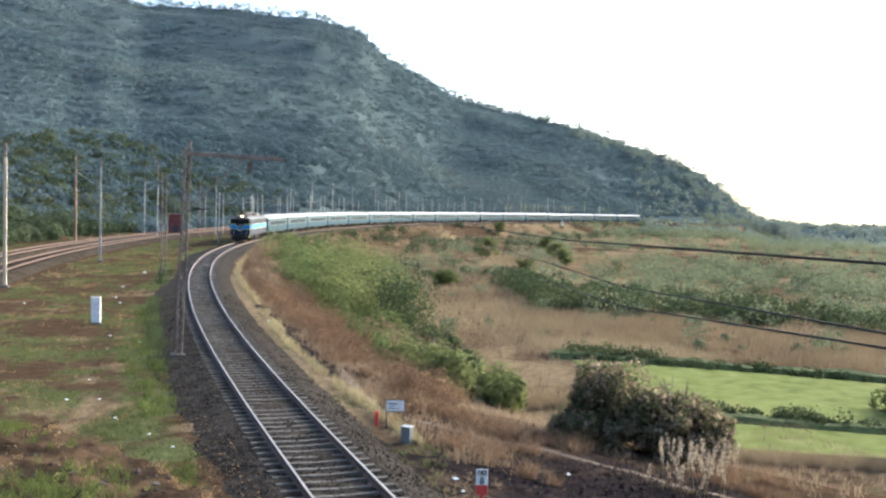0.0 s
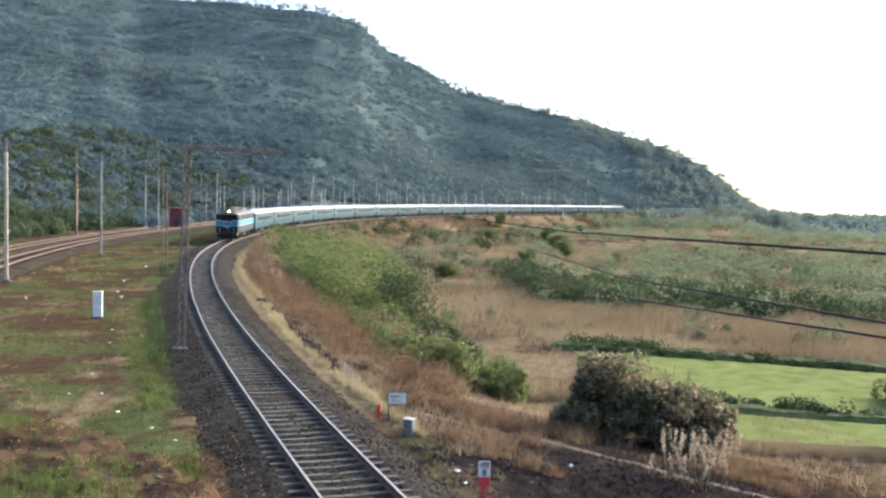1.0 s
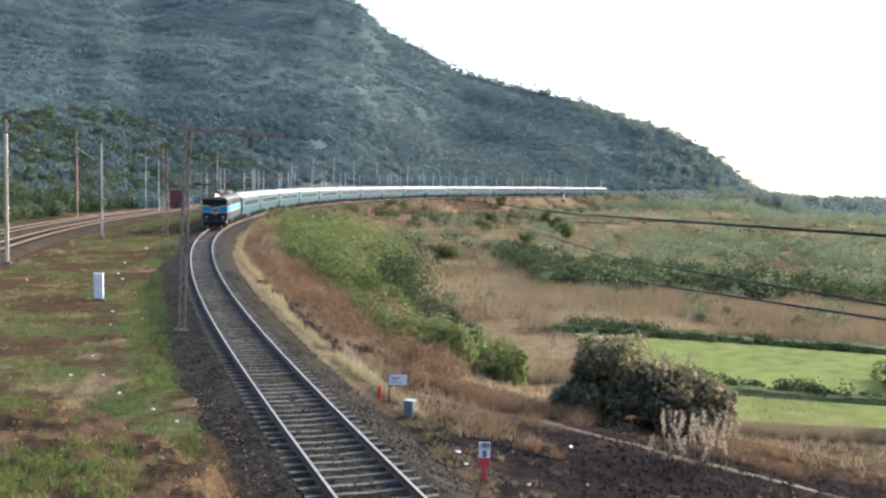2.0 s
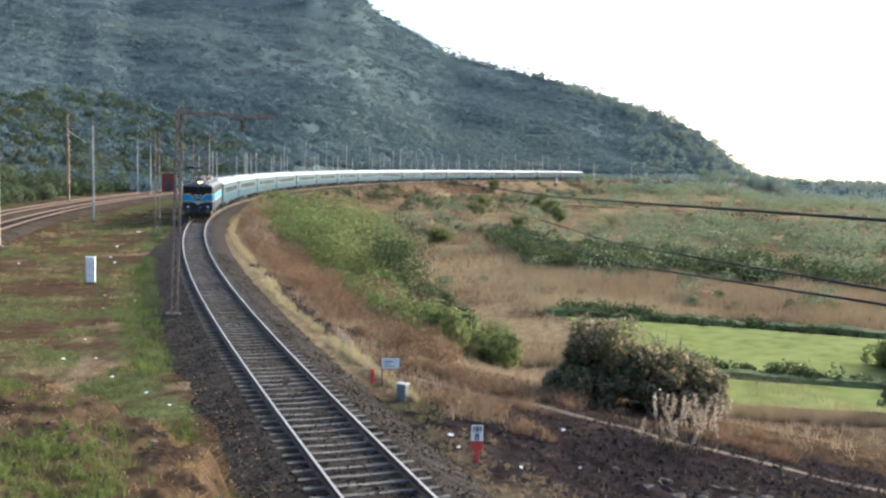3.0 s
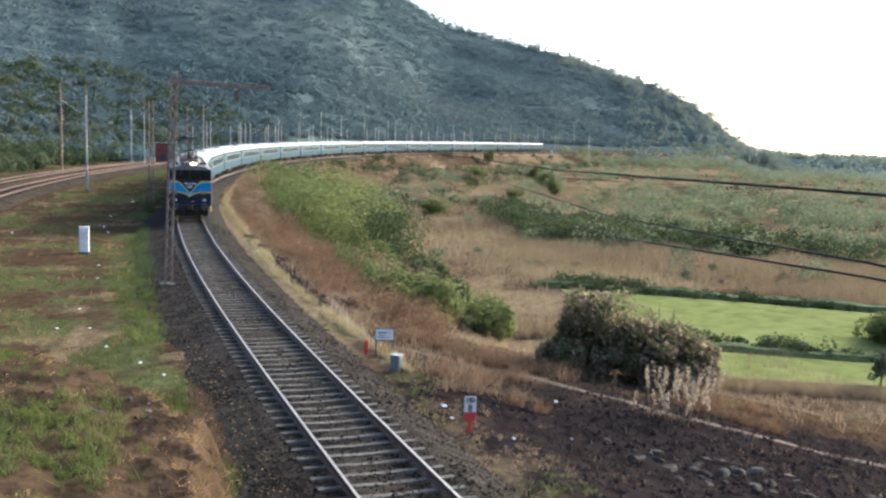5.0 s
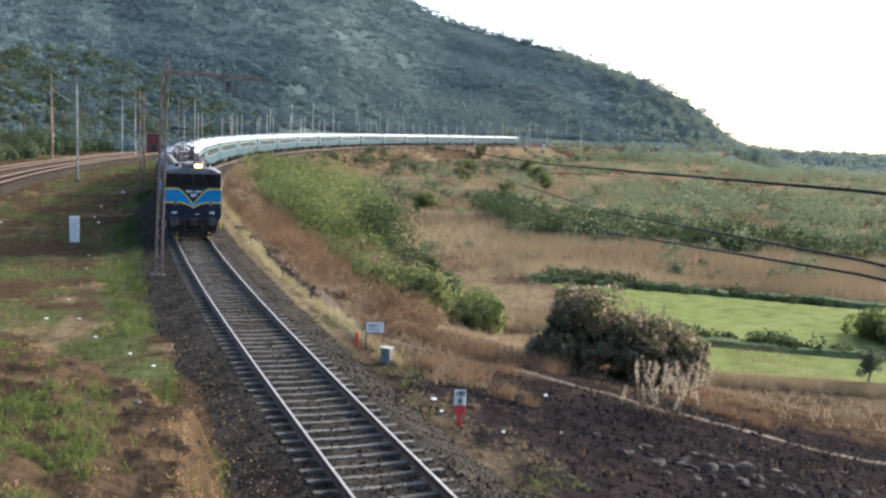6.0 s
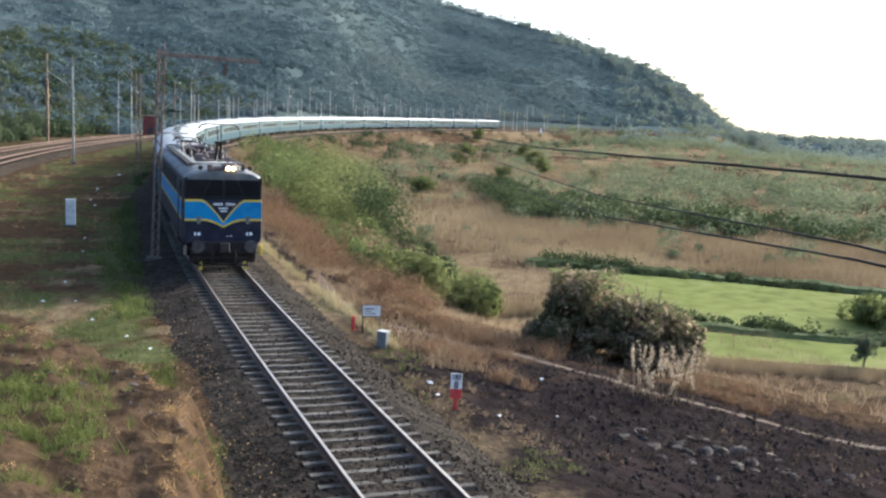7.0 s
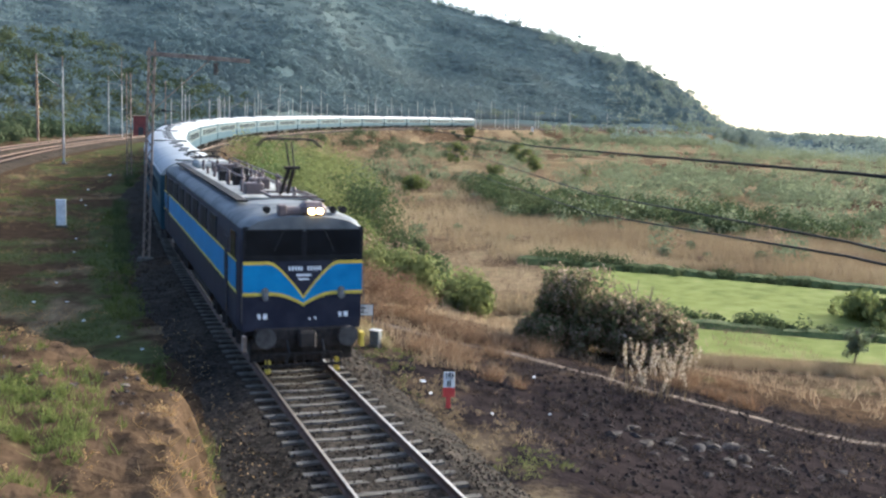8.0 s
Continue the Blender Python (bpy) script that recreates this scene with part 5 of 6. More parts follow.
def tube_mast(s, d, height, mat, label, bracket=0.0, colour_to=0.0, r=0.09, cross=False):
    """A tubular or joist mast, with a slanting bracket tube towards its track."""
    x, y, h = on_line(s, d)
    z = place_z(x, y)
    base = tagged(new("overhead_mast"), label, "mast", group="overhead line masts")
    base.matrix_basis = pose(float(x), float(y), z - 0.1, 0, 0, -math.degrees(h))
    cut = colour_to or height
    part("post", boxes(((r * 2, r * 1.6, cut), (0, 0, cut / 2), 0.01), ((r * 0.7, r * 2.2, cut), (0, 0, cut / 2))), mat, base)
    if colour_to:
        part("upper_post", boxes(((r * 1.2, r * 1.2, height - cut), (0, 0, (height + cut) / 2), 0.01)), "rust", base)
    part("footing", boxes(((0.6, 0.6, 0.4), (0, 0, 0.1), 0.03)), "concrete", base)
    if cross:
        part("cross_arm", boxes(((3.2, 0.18, 0.2), (0.3, 0, height * 0.5), 0.03), ((0.9, 0.3, 0.42), (-0.4, 0, height * 0.5 + 0.1), 0.08)), "wire", base, "dark cross-arm with a switch")
    if bracket:
        part("bracket_tube", rods(((0, 0, height * 0.70), (bracket, 0, height * 0.86), 0.035)), "galvanised", base)
        part("stay_tube", rods(((0, 0, height * 0.88), (bracket, 0, height * 0.87), 0.02)), "galvanised", base)
        bm = bmesh.new()
        for i in range(4):
            k = 0.12 + i * 0.05
            rod(bm, (bracket * k, 0, height * (0.70 + 0.16 * k)), (bracket * (k + 0.03), 0, height * (0.70 + 0.16 * (k + 0.03))), 0.09, 8, 0.06)
        part("insulator", bm, "porcelain", base)
    return base


def span(name, pts, r, label, sag=0.0, n=24):
    """A wire through the given points, hanging a little between them."""
    cu = bpy.data.curves.new(name, "CURVE")
    cu.dimensions = "3D"
    cu.bevel_depth, cu.bevel_resolution = r, 1
    P = [Vector(p) for p in pts]
    out = []
    for a, b in zip(P, P[1:]):
        for i in range(n):
            t = i / n
            q = a.lerp(b, t)
            q.z -= sag * 4 * t * (1 - t)
            out.append(q)
    out.append(P[-1])
    sp = cu.splines.new("POLY")
    sp.points.add(len(out) - 1)
    for p, q in zip(sp.points, out):
        p.co = (*q, 1)
    cu.materials.append(M["wire"])
    me = bpy.data.meshes.new_from_object(bpy.data.objects.new("tmp", cu))
    return tagged(new(name, me), label, "wire")


def km_post(x, y):
    z = place_z(x, y)
    base = tagged(new("kilometre_post"), "white kilometre plate with black numerals on a red post", "marker post")
    base.matrix_basis = pose(x, y, z - 0.05, 0, 0, 2)
    part("post", boxes(((0.10, 0.05, 0.62), (0, 0, 0.31), 0.005)), "red_paint", base, "red post")
    part("lower_plate", boxes(((0.28, 0.025, 0.24), (0, -0.028, 0.455), 0.004)), "red_paint", base)
    part("plate", boxes(((0.27, 0.025, 0.38), (0, -0.032, 0.76), 0.006)), "white_paint", base, "white plate")
    for text, size, zz in (("183", 0.15, 0.825), ("8", 0.22, 0.6)):
        cu = bpy.data.curves.new("numeral", "FONT")
        cu.body, cu.size, cu.align_x, cu.extrude, cu.offset = text, size, "CENTER", 0.002, 0.006
        me = bpy.data.meshes.new_from_object(bpy.data.objects.new("tmp", cu))
        me.materials.clear()
        me.materials.append(M["black_paint"])
        ob = new("numeral", me)
        ob.parent = base
        ob.matrix_basis = pose(0, -0.048, zz, 90, 0, 0)
    part("rule", boxes(((0.2, 0.004, 0.012), (0, -0.047, 0.795))), "black_paint", base)


def notice_board(x, y):
    z = place_z(x, y)
    base = tagged(new("notice_board"), "small white notice board on two dark posts", "sign")
    base.matrix_basis = pose(x, y, z - 0.05, 0, 0, 4)
    for sx in (-0.27, 0.27):
        part("post", rods(((sx, 0, 0), (sx, 0, 0.98), 0.022)), "black_paint", base)
    part("panel", boxes(((0.56, 0.02, 0.34), (0, -0.03, 0.80), 0.004)), "white_paint", base)
    part("frame", boxes(((0.60, 0.015, 0.02), (0, -0.035, 0.98)), ((0.60, 0.015, 0.02), (0, -0.035, 0.62)), ((0.02, 0.015, 0.34), (-0.29, -0.035, 0.80)), ((0.02, 0.015, 0.34), (0.29, -0.035, 0.80))), "black_paint", base)
    part("writing", boxes(((0.3, 0.004, 0.05), (-0.08, -0.042, 0.86)), ((0.22, 0.004, 0.03), (-0.1, -0.042, 0.78)), ((0.34, 0.004, 0.03), (-0.05, -0.042, 0.71))), "grey_box", base, "faded grey writing")


def relay_box(x, y):
    z = place_z(x, y)
    base = tagged(new("relay_box"), "weathered grey steel relay box on a plinth", "equipment box")
    base.matrix_basis = pose(x, y, z - 0.05, 0, 0, -28) @ Matrix.Diagonal((0.86, 0.86, 0.95, 1.0))
    part("plinth", boxes(((0.42, 0.34, 0.14), (0, 0, 0.07), 0.01)), "concrete", base)
    part("case", boxes(((0.34, 0.27, 0.42), (0, 0, 0.35), 0.01)), "grey_box", base)
    part("lid", boxes(((0.40, 0.33, 0.035), (0, 0, 0.575), 0.008)), "galvanised", base, "pale overhanging lid")
    part("door", boxes(((0.008, 0.22, 0.34), (0.184, 0, 0.35))), "grey_box", base)


def white_cabinet(x, y):
    z = place_z(x, y)
    base = tagged(new("trackside_cabinet"), "tall white-painted trackside cabinet on the grass", "equipment box")
    base.matrix_basis = pose(x, y, z - 0.05, 0, 0, 12) @ Matrix.Diagonal((0.84, 0.84, 1.0, 1.0))
    part("plinth", boxes(((0.72, 0.5, 0.16), (0, 0, 0.08), 0.015)), "concrete", base)
    part("case", boxes(((0.58, 0.38, 1.36), (0, 0, 0.84), 0.015)), "white_paint", base)
    part("lid", boxes(((0.64, 0.44, 0.05), (0, 0, 1.545), 0.01)), "white_paint", base)
    part("door", boxes(((0.48, 0.012, 1.2), (0, -0.196, 0.84), 0.003)), "white_paint", base)
    part("handle", boxes(((0.03, 0.03, 0.14), (0.18, -0.21, 0.9), 0.005)), "galvanised", base)


def cabin(x, y):
    z = place_z(x, y)
    base = tagged(new("trackside_cabin"), "dark maroon tall trackside cabin under the trees", "cabin")
    base.matrix_basis = pose(x, y, z - 0.1, 0, 0, 15)
    part("wall", boxes(((2.3, 2.3, 4.1), (0, 0, 2.05), 0.03)), "maroon", base)
    part("roof", boxes(((2.7, 2.7, 0.16), (0, 0, 4.2), 0.03)), "rust", base)
    part("door", boxes(((0.9, 0.05, 2.0), (0.2, -1.17, 1.1), 0.01)), "black_paint", base)


def scrap(x, y, size, seed, label):
    """A crumpled piece of litter."""
    z = place_z(x, y)
    rng = random.Random(seed)
    bm = bmesh.new()
    bmesh.ops.create_icosphere(bm, subdivisions=2, radius=1)
    for v in bm.verts:
        v.co = Vector((v.co.x * size, v.co.y * size * 0.7, max(v.co.z, -0.3) * size * 0.5)) * rng.uniform(0.5, 1.3)
    ob = part("litter", bm, "litter")
    ob.matrix_basis = pose(x, y, z + size * 0.12, 0, 0, rng.uniform(0, 180))
    tagged(ob, label, "litter", group="scattered litter")


def rock(x, y, size, seed):
    z = place_z(x, y)
    rng = random.Random(seed)
    bm = bmesh.new()
    bmesh.ops.create_icosphere(bm, subdivisions=2, radius=1)
    o = Vector((rng.uniform(0, 50), 0, 0))
    for v in bm.verts:
        v.co = v.co * (1 + 0.35 * noise.noise(v.co * 1.3 + o))
    # broken faces
    for k in range(15):
        n = Vector((rng.gauss(0, 1), rng.gauss(0, 1), rng.gauss(0, 1))).normalized()
        reach = rng.uniform(0.38, 0.75)
        for v in bm.verts:
            over = v.co.dot(n) - reach
            if over > 0:
                v.co -= n * over
    for v in bm.verts:
        v.co = Vector((v.co.x * size, v.co.y * size * 0.8, v.co.z * size * 0.5))
    ob = part("boulder", bm, "rock")
    ob.matrix_basis = pose(x, y, z + size * 0.04, rng.uniform(-15, 15), rng.uniform(-15, 15), rng.uniform(0, 360))
    tagged(ob, "grey boulder lying on the burnt slope", "rock", group="boulders on the slope")


lattice_mast(-11.42, 43.3, 9.35, 12, arm=4.3, lean=1.8, width=0.24)
x6, y6, _ = on_line(79.6, -3.2)
lattice_mast(float(x6), float(y6), 9.3, 8)
tube_mast(68.6, -14.3, 11.0, "cream_paint", "cream-painted mast beside the second line", r=0.12, colour_to=9.9)
tube_mast(101, -11.5, 11.5, "galvanised", "slim grey mast with a slanting bracket", bracket=-2.6, colour_to=10.4)
tube_mast(145.5, -25.4, 13.4, "orange_paint", "mast with a rusty orange lower half", colour_to=9.6, r=0.17)
tube_mast(178, -24, 11.4, "galvanised", "grey joist mast of the overhead line", bracket=2.2, colour_to=10.0)
tube_mast(172, -19.8, 14.9, "galvanised", "tall grey mast with a bracket", bracket=-2.4, colour_to=9.6)
tube_mast(175.5, -13.0, 10.7, "rust", "rusty mast with a dark cross-arm", bracket=2.0, cross=True)
tube_mast(187.75, -13.0, 12.0, "galvanised", "tall grey mast with a slanting bracket", bracket=2.6, colour_to=11.0)
tube_mast(149, -4.2, 8.2, "galvanised", "grey joist mast of the overhead line", bracket=2.6)
for s, d, h in ((182, -3.6, 8.2), (169, -3.8, 7.8), (217, -3.6, 8.2), (262, -3.6, 8.2), (311, -3.6, 8.2), (338, -3.6, 8.0), (373, -3.6, 8.2), (427, -3.6, 8.2), (460, -3.6, 8.2), (511, -3.6, 8.2)):
    tube_mast(s, d, h, "galvanised", "grey joist mast of the overhead line", bracket=2.6)
for s, h in ((191, 8.6), (223, 8.6), (238, 8.6), (273, 8.4), (301, 8.6), (331, 8.6), (364, 8.6), (402, 8.6), (418, 8.6), (457, 8.6), (478, 8.6), (494, 8.6)):
    tube_mast(s, -12.4, h, "galvanised", "grey mast between the running lines", bracket=-2.4)
for s, h in ((255, 8.6), (301, 8.6), (333, 8.6), (371, 8.6), (390, 8.6), (426, 8.6), (464, 8.6), (499, 8.6)):
    tube_mast(s, -26.0, h, "galvanised", "grey mast behind the running lines", bracket=2.4)
_m = random.Random(31)
for i in range(34):
    tube_mast(205 + i * 10.3 + _m.uniform(-3, 3), (-3.7, -12.4, -26.2)[i % 3], _m.uniform(7.6, 9.2), "galvanised", "grey joist mast of the overhead line", bracket=2.5 if i % 3 != 1 else -2.5, r=0.1)
for off, zc in ((0.0, 5.62), (-17.4, 5.6), (-22.2, 5.6)):
    pts, pts2 = [], []
    for s in np.arange(34 if off == 0 else 60, 520, 54):
        x, y, _ = on_line(s, off)
        pts.append((float(x), float(y), zc))
        pts2.append((float(x), float(y), zc + 1.4))
    span("contact_wire", pts, 0.008, "thin contact wire over the track", 0.0)
    span("catenary_wire", pts2, 0.009, "thin catenary wire over the track", 0.9)
span("cable", [(3.95, -2.0, 6.25), (3.27, 7.3, 6.14), (2.45, 19.85, 5.86), (-1.6, 60, 5.6), (-9.75, 119.6, 5.4)], 0.014, "dark cable slung beside the line", 0.0, 6)
span("cable", [(3.9, -2.0, 5.75), (3.7, 8.21, 5.52), (3.58, 19.68, 4.97), (1.4, 100, 3.6)], 0.012, "thin dark cable slung beside the line", 0.0, 6)
span("cable", [(3.4, -2.0, 5.95), (3.29, 7.29, 5.52), (3.33, 17.69, 4.75), (3.4, 60, 2.9)], 0.011, "thin dark cable slung beside the line", 0.0, 6)
km_post(1.08, 23.3)
notice_board(-1.35, 31.2)
relay_box(-0.9, 29.4)
tagged(part("red_post", boxes(((0.12, 0.12, 0.5), (0, 0, 0.25), 0.01)), "red_paint"), "short red-painted marker stump beside the board", "marker post").matrix_basis = pose(-1.95, 31.6, place_z(-1.95, 31.6) - 0.03)
white_cabinet(-19.2, 55.3)
cabin(-51.4, 191)
tagged(part("white_post", boxes(((1.1, 0.5, 0.3), (0, 0, 0.15), 0.03), ((0.8, 0.3, 1.7), (0, 0, 1.1), 0.05)), "white_paint"), "small white trackside marker on the far embankment", "marker post").matrix_basis = pose(54.1, 449.6, place_z(54.1, 449.6) - 0.05)
for i, (x, y, q) in enumerate(((0.5, 25.6, 0.14), (0.67, 24.5, 0.09), (3.8, 28.3, 0.14), (-10.1, 58.4, 0.22), (2.14, 23.1, 0.09), (3.73, 24.4, 0.08), (-26.9, 64.1, 0.16), (-18.5, 60.5, 0.12), (-12.9, 34.3, 0.12), (-11.8, 34.4, 0.1), (-10.2, 31.2, 0.12), (-8.5, 29.1, 0.1), (-23.0, 70.3, 0.2), (-27.5, 92, 0.25), (-15.4, 46, 0.1), (-16.8, 50.5, 0.12), (-14.6, 48.2, 0.12), (-21.5, 66.5, 0.16), (-17.5, 71, 0.16), (-14.0, 63, 0.14), (-12.6, 56.8, 0.13), (-13.5, 38.2, 0.1), (-9.0, 34.8, 0.1), (-7.4, 27.6, 0.09), (-25, 78, 0.18), (-20.4, 84, 0.2))):
    scrap(x, y, q * 0.62, i, "crumpled white scrap of litter on the ground")
_r = random.Random(8)
for i in range(46):
    rock(_r.gauss(7.4, 1.5), _r.gauss(23.4, 1.1), _r.uniform(0.08, 0.34), i)
for i in range(16):
    rock(_r.gauss(-4.9, 0.7), _r.gauss(15.5, 0.25), _r.uniform(0.05, 0.13), 100 + i)
_c = np.random.RandomState(95)
_cx, _cy = _c.uniform(1.5, 16, 2600), _c.uniform(15, 31, 2600)
_cd = to_line(_cx, _cy)[1]
_cx, _cy = _cx[_cd > 4.2], _cy[_cd > 4.2]
stones("burnt_clods", _cx, _cy, ground_height(_cx, _cy)[0] + 0.01, _c.uniform(0.02, 0.09, len(_cx)), "char", "charred clods and stones on the burnt ground", _c)
_cx, _cy = _c.uniform(-13, -2, 3200), _c.uniform(5, 27, 3200)
_cd = to_line(_cx, _cy)[1]
_ok = (_cd < -3.4) & (patches(_cx, _cy, 2.5, 96) > 0)
_cx, _cy = _cx[_ok], _cy[_ok]
stones("bank_clods", _cx, _cy, ground_height(_cx, _cy)[0], _c.uniform(0.012, 0.05, len(_cx)), "rock", "crumbled earth clods on the bank", _c)
small_tree(21.7, 46.3, 1.7, 1.1, 61, "small dark round tree at the edge of the rice plot")
small_tree(27.6, 57.0, 1.55, 4.0, 62, "low spreading bush beside the rice plot", leaf="creeper_leaf", n=20, low=0.1)
for i, (x, y, h, w) in enumerate(((24.1, 192.8, 3.3, 3.0), (28.4, 270.6, 3.6, 4.2), (30.6, 173.2, 2.6, 1.5), (9.8, 219.1, 5.2, 3.6), (21.1, 375, 5.0, 5.0), (0.3, 131, 3.0, 3.4), (13.5, 160, 3.4, 3.0), (26, 225, 3.6, 4.0))):
    small_tree(x, y, h, w, 70 + i, "lone dark bushy tree on the dry valley floor", leaf="creeper_leaf", n=18, low=0.15)


# ---- the train ----
def shell(profile, y0, y1, nose=0.0, round_by=0.0):
    """A body: the half outline (x, z), mirrored and carried from y0 to y1, with rounded ends."""
    bm = bmesh.new()
    prof = [(-x, z) for x, z in profile] + [(x, z) for x, z in profile[::-1]]
    rings = [(y0, round_by), (y0 + nose * 0.4, round_by * 0.35), (y0 + nose, 0.0), (y1 - nose, 0.0), (y1 - nose * 0.4, round_by * 0.35), (y1, round_by)] if nose else [(y0, 0), (y1, 0)]
    vs = []
    for y, cut in rings:
        vs.append([bm.verts.new((x - math.copysign(min(cut, abs(x)), x), y, z - (cut * 0.5 if z > 3.4 else 0))) for x, z in prof])
    n = len(prof)
    for a, b in zip(vs, vs[1:]):
        for i in range(n):
            bm.faces.new((a[i], b[i], b[(i + 1) % n], a[(i + 1) % n]))
    bm.faces.new(vs[0])
    bm.faces.new(vs[-1][::-1])
    bmesh.ops.recalc_face_normals(bm, faces=bm.faces)
    return bm


def curve_pts(kind):
    """Right half of the painted chevron lines on the cab front, from the edge to the middle."""
    out = []
    for i in range(15):
        t = i / 14
        if kind == "upper":
            x = 1.44 * (1 - t)
            z = 2.80 if x > 0.8 else 1.96 + 0.84 * (1 - (1 - x / 0.8) ** 1.35)
        else:
            x = 1.44 * (1 - t)
            z = 2.06 if x > 0.72 else 1.79 + 0.27 * (1 - (1 - x / 0.72) ** 1.6)
        out.append((x, z))
    return out


def wheelset(parent, y, r=0.546):
    hub = new("wheelset")
    hub.parent = parent
    hub.matrix_basis = pose(0, y, r)
    for sx in (-0.84, 0.84):
        bm = rods(((sx - 0.06, 0, 0), (sx + 0.06, 0, 0), r, 20), ((sx - 0.075 * (1 if sx > 0 else -1), 0, 0), (sx - 0.05 * (1 if sx > 0 else -1), 0, 0), r + 0.03, 20))
        box(bm, (0.14, 0.16, r * 1.5), (sx, 0, 0))
        part("wheel", bm, "steel_dark", hub)
    part("axle", rods(((-0.9, 0, 0), (0.9, 0, 0), 0.085)), "steel_dark", hub)
    return hub


def bogie(parent, y, base, axles, wheels):
    bm = bmesh.new()
    L = base + 1.3
    for sx in (-1.1, 1.1):
        box(bm, (0.16, L, 0.22), (sx, y, 0.72), 0.02)
        for ay in axles:
            box(bm, (0.24, 0.36, 0.36), (sx, y + ay, 0.55), 0.03)
            rod(bm, (sx + math.copysign(0.1, sx), y + ay - 0.32, 0.45), (sx + math.copysign(0.1, sx), y + ay - 0.32, 0.8), 0.09, 8)
            rod(bm, (sx + math.copysign(0.1, sx), y + ay + 0.32, 0.45), (sx + math.copysign(0.1, sx), y + ay + 0.32, 0.8), 0.09, 8)
    box(bm, (2.2, 0.5, 0.25), (0, y, 0.75), 0.02)
    part("bogie_frame", bm, "steel_dark", parent)
    for ay in axles:
        wheels.append(wheelset(parent, y + ay))


def buffers(parent, y, way):
    for sx in (-0.978, 0.978):
        part("buffer", rods(((sx, y, 1.105), (sx, y + way * 0.3, 1.105), 0.11, 12), ((sx, y + way * 0.3, 1.105), (sx, y + way * 0.48, 1.105), 0.085, 12), ((sx, y + way * 0.47, 1.105), (sx, y + way * 0.52, 1.105), 0.24, 20)), "buffer_steel", parent, "round steel buffer")
    part("coupler", boxes(((0.3, 0.5, 0.32), (0, y + way * 0.3, 1.05), 0.04), ((0.42, 0.2, 0.42), (0, y + way * 0.46, 1.05), 0.05)), "steel_dark", parent)


def pantograph(parent, y, raised):
    """A diamond-arm current collector, up or folded."""
    z0 = 4.15
    top = 5.55 if raised else 4.42
    bm = bmesh.new()
    for sx in (-0.55, 0.55):
        box(bm, (0.06, 1.5, 0.06), (sx, y, z0))
    for sy in (-0.7, 0.7):
        box(bm, (1.16, 0.06, 0.06), (0, y + sy, z0))
    part("pantograph_base", bm, "roof_gear", parent)
    knee = (z0 + top) / 2
    reach = 0.4 if raised else 1.15
    for sx in ((-0.08, 0.08) if raised else (-0.45, 0.45)):
        for w in ((1,) if raised else (1, -1)):
            part("lower_arm", rods(((sx, y - w * 0.5, z0), (sx * 0.75, y + w * reach, knee), 0.05 if raised else 0.028, 6)), "steel_dark", parent)
            part("upper_arm", rods(((sx * 0.75, y + w * reach, knee), (sx * 0.9, y - 0.05, top - 0.08), 0.022, 6)), "steel_dark", parent)
    part("knee_bar", rods(((-0.2, y + reach, knee), (0.2, y + reach, knee), 0.04, 6)), "steel_dark", parent)
    bm = bmesh.new()
    for sy in (-0.16, 0.16):
        pts = [(-0.8, -0.2), (-0.68, -0.05), (-0.5, 0), (0.5, 0), (0.68, -0.05), (0.8, -0.2)]
        for a, b in zip(pts, pts[1:]):
            rod(bm, (a[0], y + sy, top + a[1]), (b[0], y + sy, top + b[1]), 0.018, 6)
    for sx in (-0.5, -0.2, 0.2, 0.5):
        rod(bm, (sx, y - 0.16, top - 0.03), (sx, y + 0.16, top - 0.03), 0.018, 5)
    part("pan_head", bm, "steel_dark", parent)


